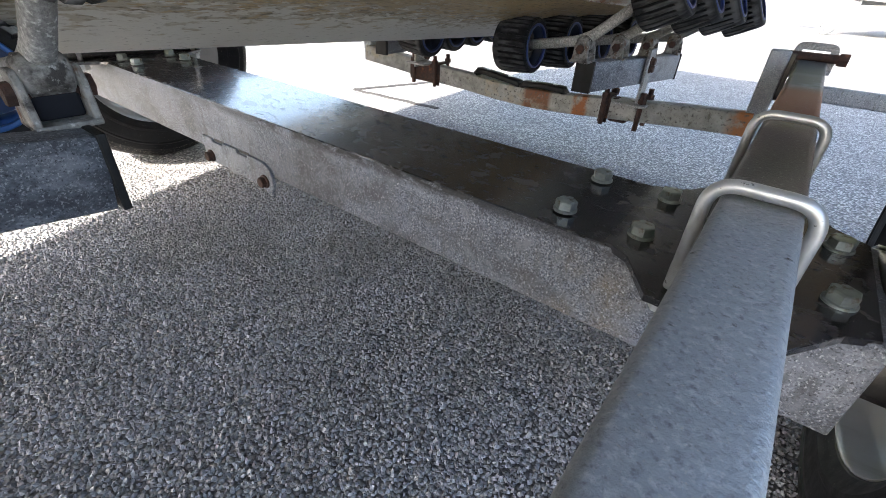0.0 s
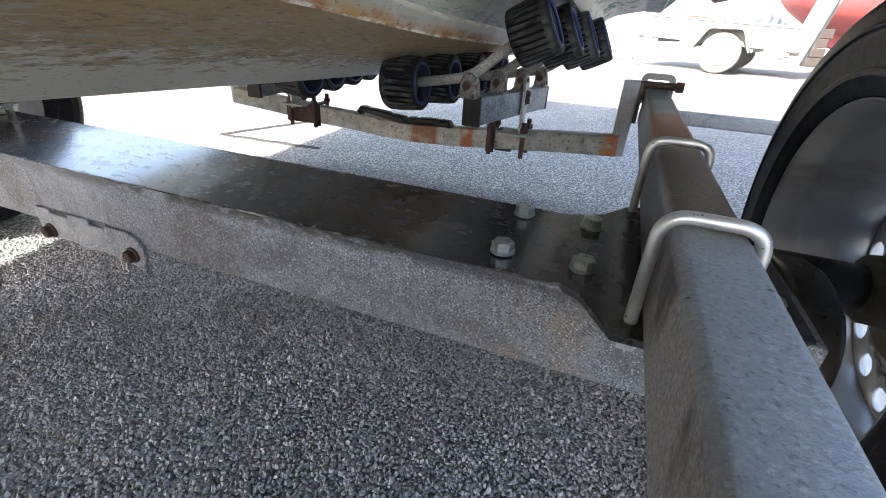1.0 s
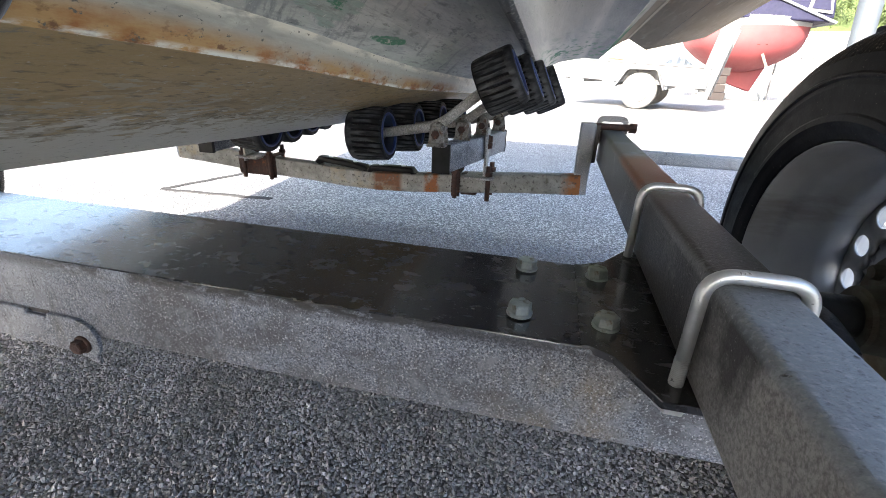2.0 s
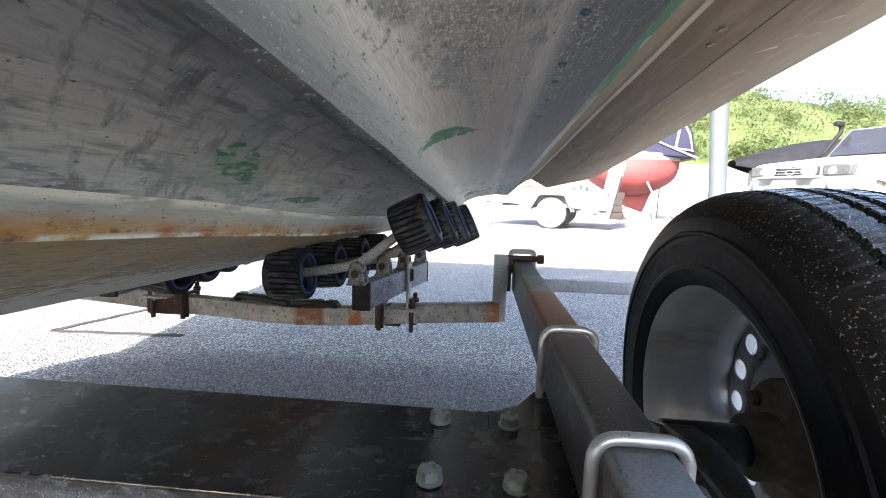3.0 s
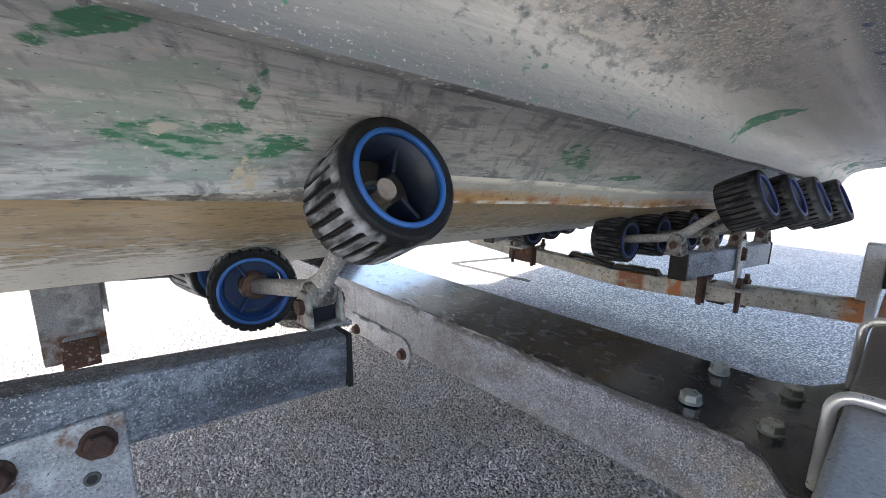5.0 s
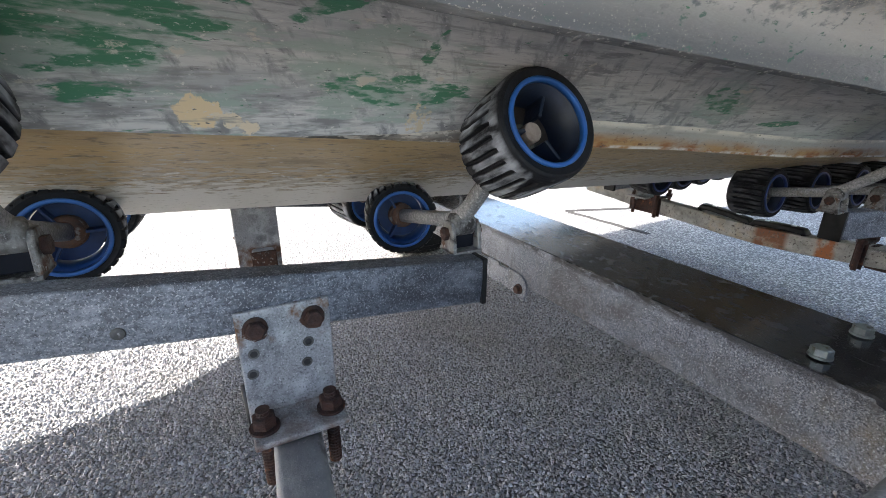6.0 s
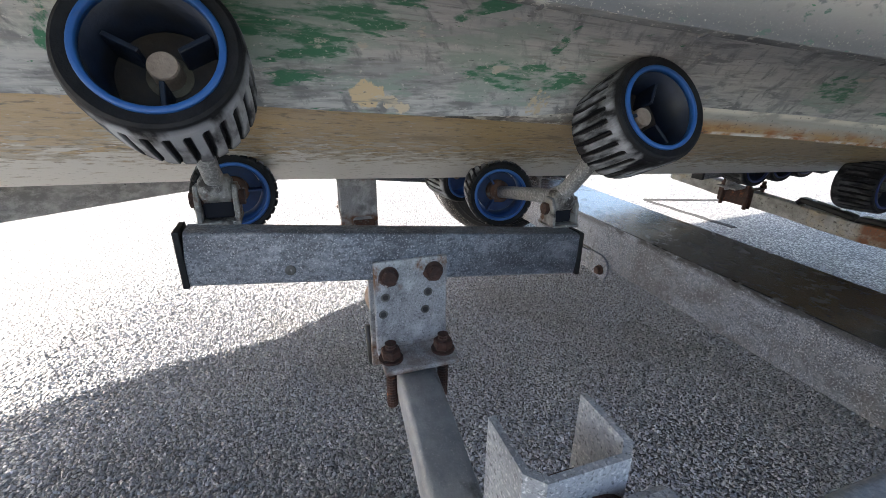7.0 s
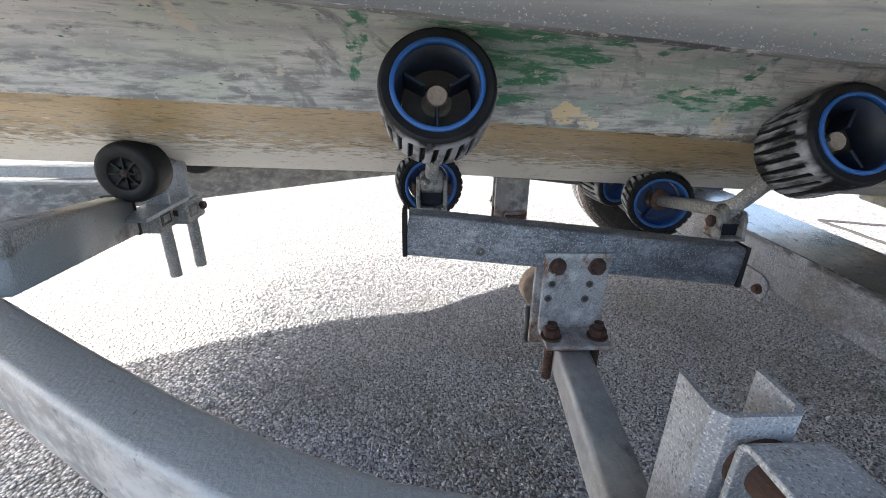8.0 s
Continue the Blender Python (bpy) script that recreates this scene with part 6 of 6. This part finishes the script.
part("snorkel_head", car_block(-0.84, -0.72, 2.20, 2.42, 2.15, 2.25, 0.03), BLACK_PLASTIC, car)
car.rotation_euler = (0, 0, radians(-66))

# dark-covered small boat beyond the car
cover = thing("covered_dinghy", (9.2, 14.0, 0), "small boat under a dark cover behind the car", "boat")
bm = bmesh.new()
rows = []
for k in range(11):
    u = k / 10
    rows.append([bm.verts.new((7.5 + 4.2 * u, 14 + 0.9 * math.sin(math.pi * (0.08 + 0.84 * u)) * c_, 1.70 + (0.75 * math.sin(math.pi * (0.02 + 0.62 * u)) + 0.06) * s_)) for c_, s_ in ((-1, -0.6), (-1, 0.2), (-0.6, 0.85), (0, 1), (0.6, 0.85), (1, 0.2), (1, -0.6))])
for a, c in zip(rows, rows[1:]):
    for j in range(6):
        bm.faces.new((a[j], a[j + 1], c[j + 1], c[j]))
part("cover", bm, COVER, cover, "", True)
for xx in (8.4, 10.6):
    part("support", block(xx - 0.1, xx + 0.1, 13.5, 14.5, 0.0, 1.55, 0.02), GREYPAINT, cover)

# pole, wall and hill
pole = tagged(part("steel_pole", rod((3.66, 7.0, 0.0), (3.34, 7.0, 4.2), 0.125, 28), POLE), "leaning pale grey steel pole in the yard", "pole")
wall = tagged(part("wall_yard", block(-4, 30, 17.0, 17.3, 0.0, 1.9, 0.02), CONCRETE), "pale concrete wall at the yard's edge", "wall", kind="structure")
fence = thing("mesh_fence", (5.6, 12.5, 0), "white wire mesh fence panel", "fence")
for k in range(12):
    part("wire", rod((4.9 + k * 0.12, 12.6, 0.6), (4.9 + k * 0.12, 12.6, 1.55), 0.008, 6), WHITE, fence)
for k in range(9):
    part("wire", rod((4.9, 12.6, 0.62 + k * 0.115), (6.22, 12.6, 0.62 + k * 0.115), 0.008, 6), WHITE, fence)
for xx in (4.88, 6.24):
    part("post", rod((xx, 12.6, 0.0), (xx, 12.6, 1.6), 0.025, 10), WHITE, fence)

bm = bmesh.new()
bmesh.ops.create_grid(bm, x_segments=50, y_segments=24, size=1)
for v in bm.verts:
    x, y = 22 + v.co.x * 42, 34 + v.co.y * 16
    h = max(0.0, min(1.0, (y - 18) / 22)) ** 0.8 * (9.5 + 1.5 * math.sin(x * 0.13)) + 0.6 * noise.noise(Vector((x * 0.3, y * 0.3, 0)))
    v.co = (x, y, max(-0.05, h) if y > 18.4 else -0.05)
tagged(part("hill", bm, GRASS, None, "", True), "grassy green bank behind the yard", "hill", kind="structure")
rng = np.random.default_rng(3)
verts, faces = [], []
for c in range(150):
    cx, cy = rng.uniform(2, 42), rng.uniform(18.6, 36)
    ch = max(0.0, min(1.0, (cy - 18) / 22)) ** 0.8 * (9.5 + 1.5 * math.sin(cx * 0.13))
    R = rng.uniform(0.6, 1.7)
    for k in range(1100):
        d = rng.normal(size=3)
        d /= np.linalg.norm(d)
        p = np.array([cx, cy, ch + R * 0.5]) + d * R * rng.uniform(0.40, 0.98) * np.array([1, 1, 0.8])
        u, w = rng.normal(size=3), rng.normal(size=3)
        s = rng.uniform(0.022, 0.055)
        i = len(verts)
        verts += [tuple(p - u * s * 0.5), tuple(p + w * s), tuple(p + u * s)]
        faces.append((i, i + 1, i + 2))
me = bpy.data.meshes.new("shrubs")
me.from_pydata(verts, [], faces)
me.materials.append(LEAF)
tagged(new("shrubs", me), "sunlit green and pale shrubs covering the bank", "shrub", kind="stuff")

# tar-sealed joints in the asphalt beyond the rear bar
for a, c in (((-1.57, 0.955), (-1.12, 0.985)), ((-1.57, 0.955), (-1.40, 1.45))):
    sec = [(-0.013, -0.002), (0.013, -0.002), (0.011, 0.002), (-0.011, 0.002)]
    pts = [(a[0] + (c[0] - a[0]) * k / 12 + 0.004 * math.sin(k * 2.1), a[1] + (c[1] - a[1]) * k / 12 + 0.004 * math.cos(k * 1.7), 0.001) for k in range(13)]
    tagged(part("tar_joint", sweep(pts, 0, section=sec), SHADOW_LINE), "thin dark strip drawing a cast shadow line on the asphalt", "joint", kind="structure")

# loose-looking surface stones of the asphalt near the camera
rng = np.random.default_rng(11)
step = 0.0052
gx, gy = np.meshgrid(np.arange(-1.32, 0.32, step), np.arange(-1.20, 0.92, step))
gx, gy = gx.ravel(), gy.ravel()
keep = rng.uniform(0, 1, gx.size) < np.clip((gx + 1.30) / 0.38, 0, 1) * np.clip((gy + 1.20) / 0.30, 0, 1) * np.clip((0.92 - gy) / 0.20, 0, 1)
gx, gy = gx[keep], gy[keep]
n_st = gx.size
px = gx.ravel() + rng.uniform(-0.42, 0.42, n_st) * step
py = gy.ravel() + rng.uniform(-0.42, 0.42, n_st) * step
size = rng.uniform(0.42, 0.86, n_st) * step
tall = rng.uniform(0.0006, 0.0032, n_st)
turn = rng.uniform(0, 2 * np.pi, n_st)
sq = rng.uniform(0.5, 1.0, n_st)
tiltx, tilty = rng.normal(0, 0.56, n_st), rng.normal(0, 0.56, n_st)
co = np.zeros((n_st, 8, 3), dtype=np.float32)
for k in range(4):
    for row, (sc, hh) in enumerate(((1.0, -0.0015), (0.62, 1.0))):
        a = 2 * np.pi * (k + 0.35 * row) / 4
        jit = rng.uniform(0.65, 1.3, n_st)
        lx, ly = np.cos(a) * size * sc * jit, np.sin(a) * size * sc * jit * sq
        wx, wy = lx * np.cos(turn) - ly * np.sin(turn), lx * np.sin(turn) + ly * np.cos(turn)
        co[:, row * 4 + k, 0], co[:, row * 4 + k, 1] = px + wx, py + wy
        co[:, row * 4 + k, 2] = (hh if row == 0 else tall + wx * tiltx + wy * tilty)
pat = []
for k in range(4):
    k2 = (k + 1) % 4
    pat += [k, k2, 4 + k, 4 + k, k2, 4 + k2]
pat = np.array(pat + [4, 5, 6, 4, 6, 7], dtype=np.int32)
tris = (pat[None, :] + 8 * np.arange(n_st, dtype=np.int32)[:, None]).reshape(-1)
me = bpy.data.meshes.new("stone_chips")
me.vertices.add(n_st * 8)
me.vertices.foreach_set("co", co.reshape(-1))
me.loops.add(tris.size)
me.loops.foreach_set("vertex_index", tris)
me.polygons.add(tris.size // 3)
me.polygons.foreach_set("loop_start", np.arange(0, tris.size, 3, dtype=np.int32))
me.update(calc_edges=True)
me.polygons.foreach_set("use_smooth", [False] * len(me.polygons))
me.materials.append(CHIP)
tagged(new("stone_chips", me), "grey angular stone chips bound in the asphalt", "gravel", kind="stuff")
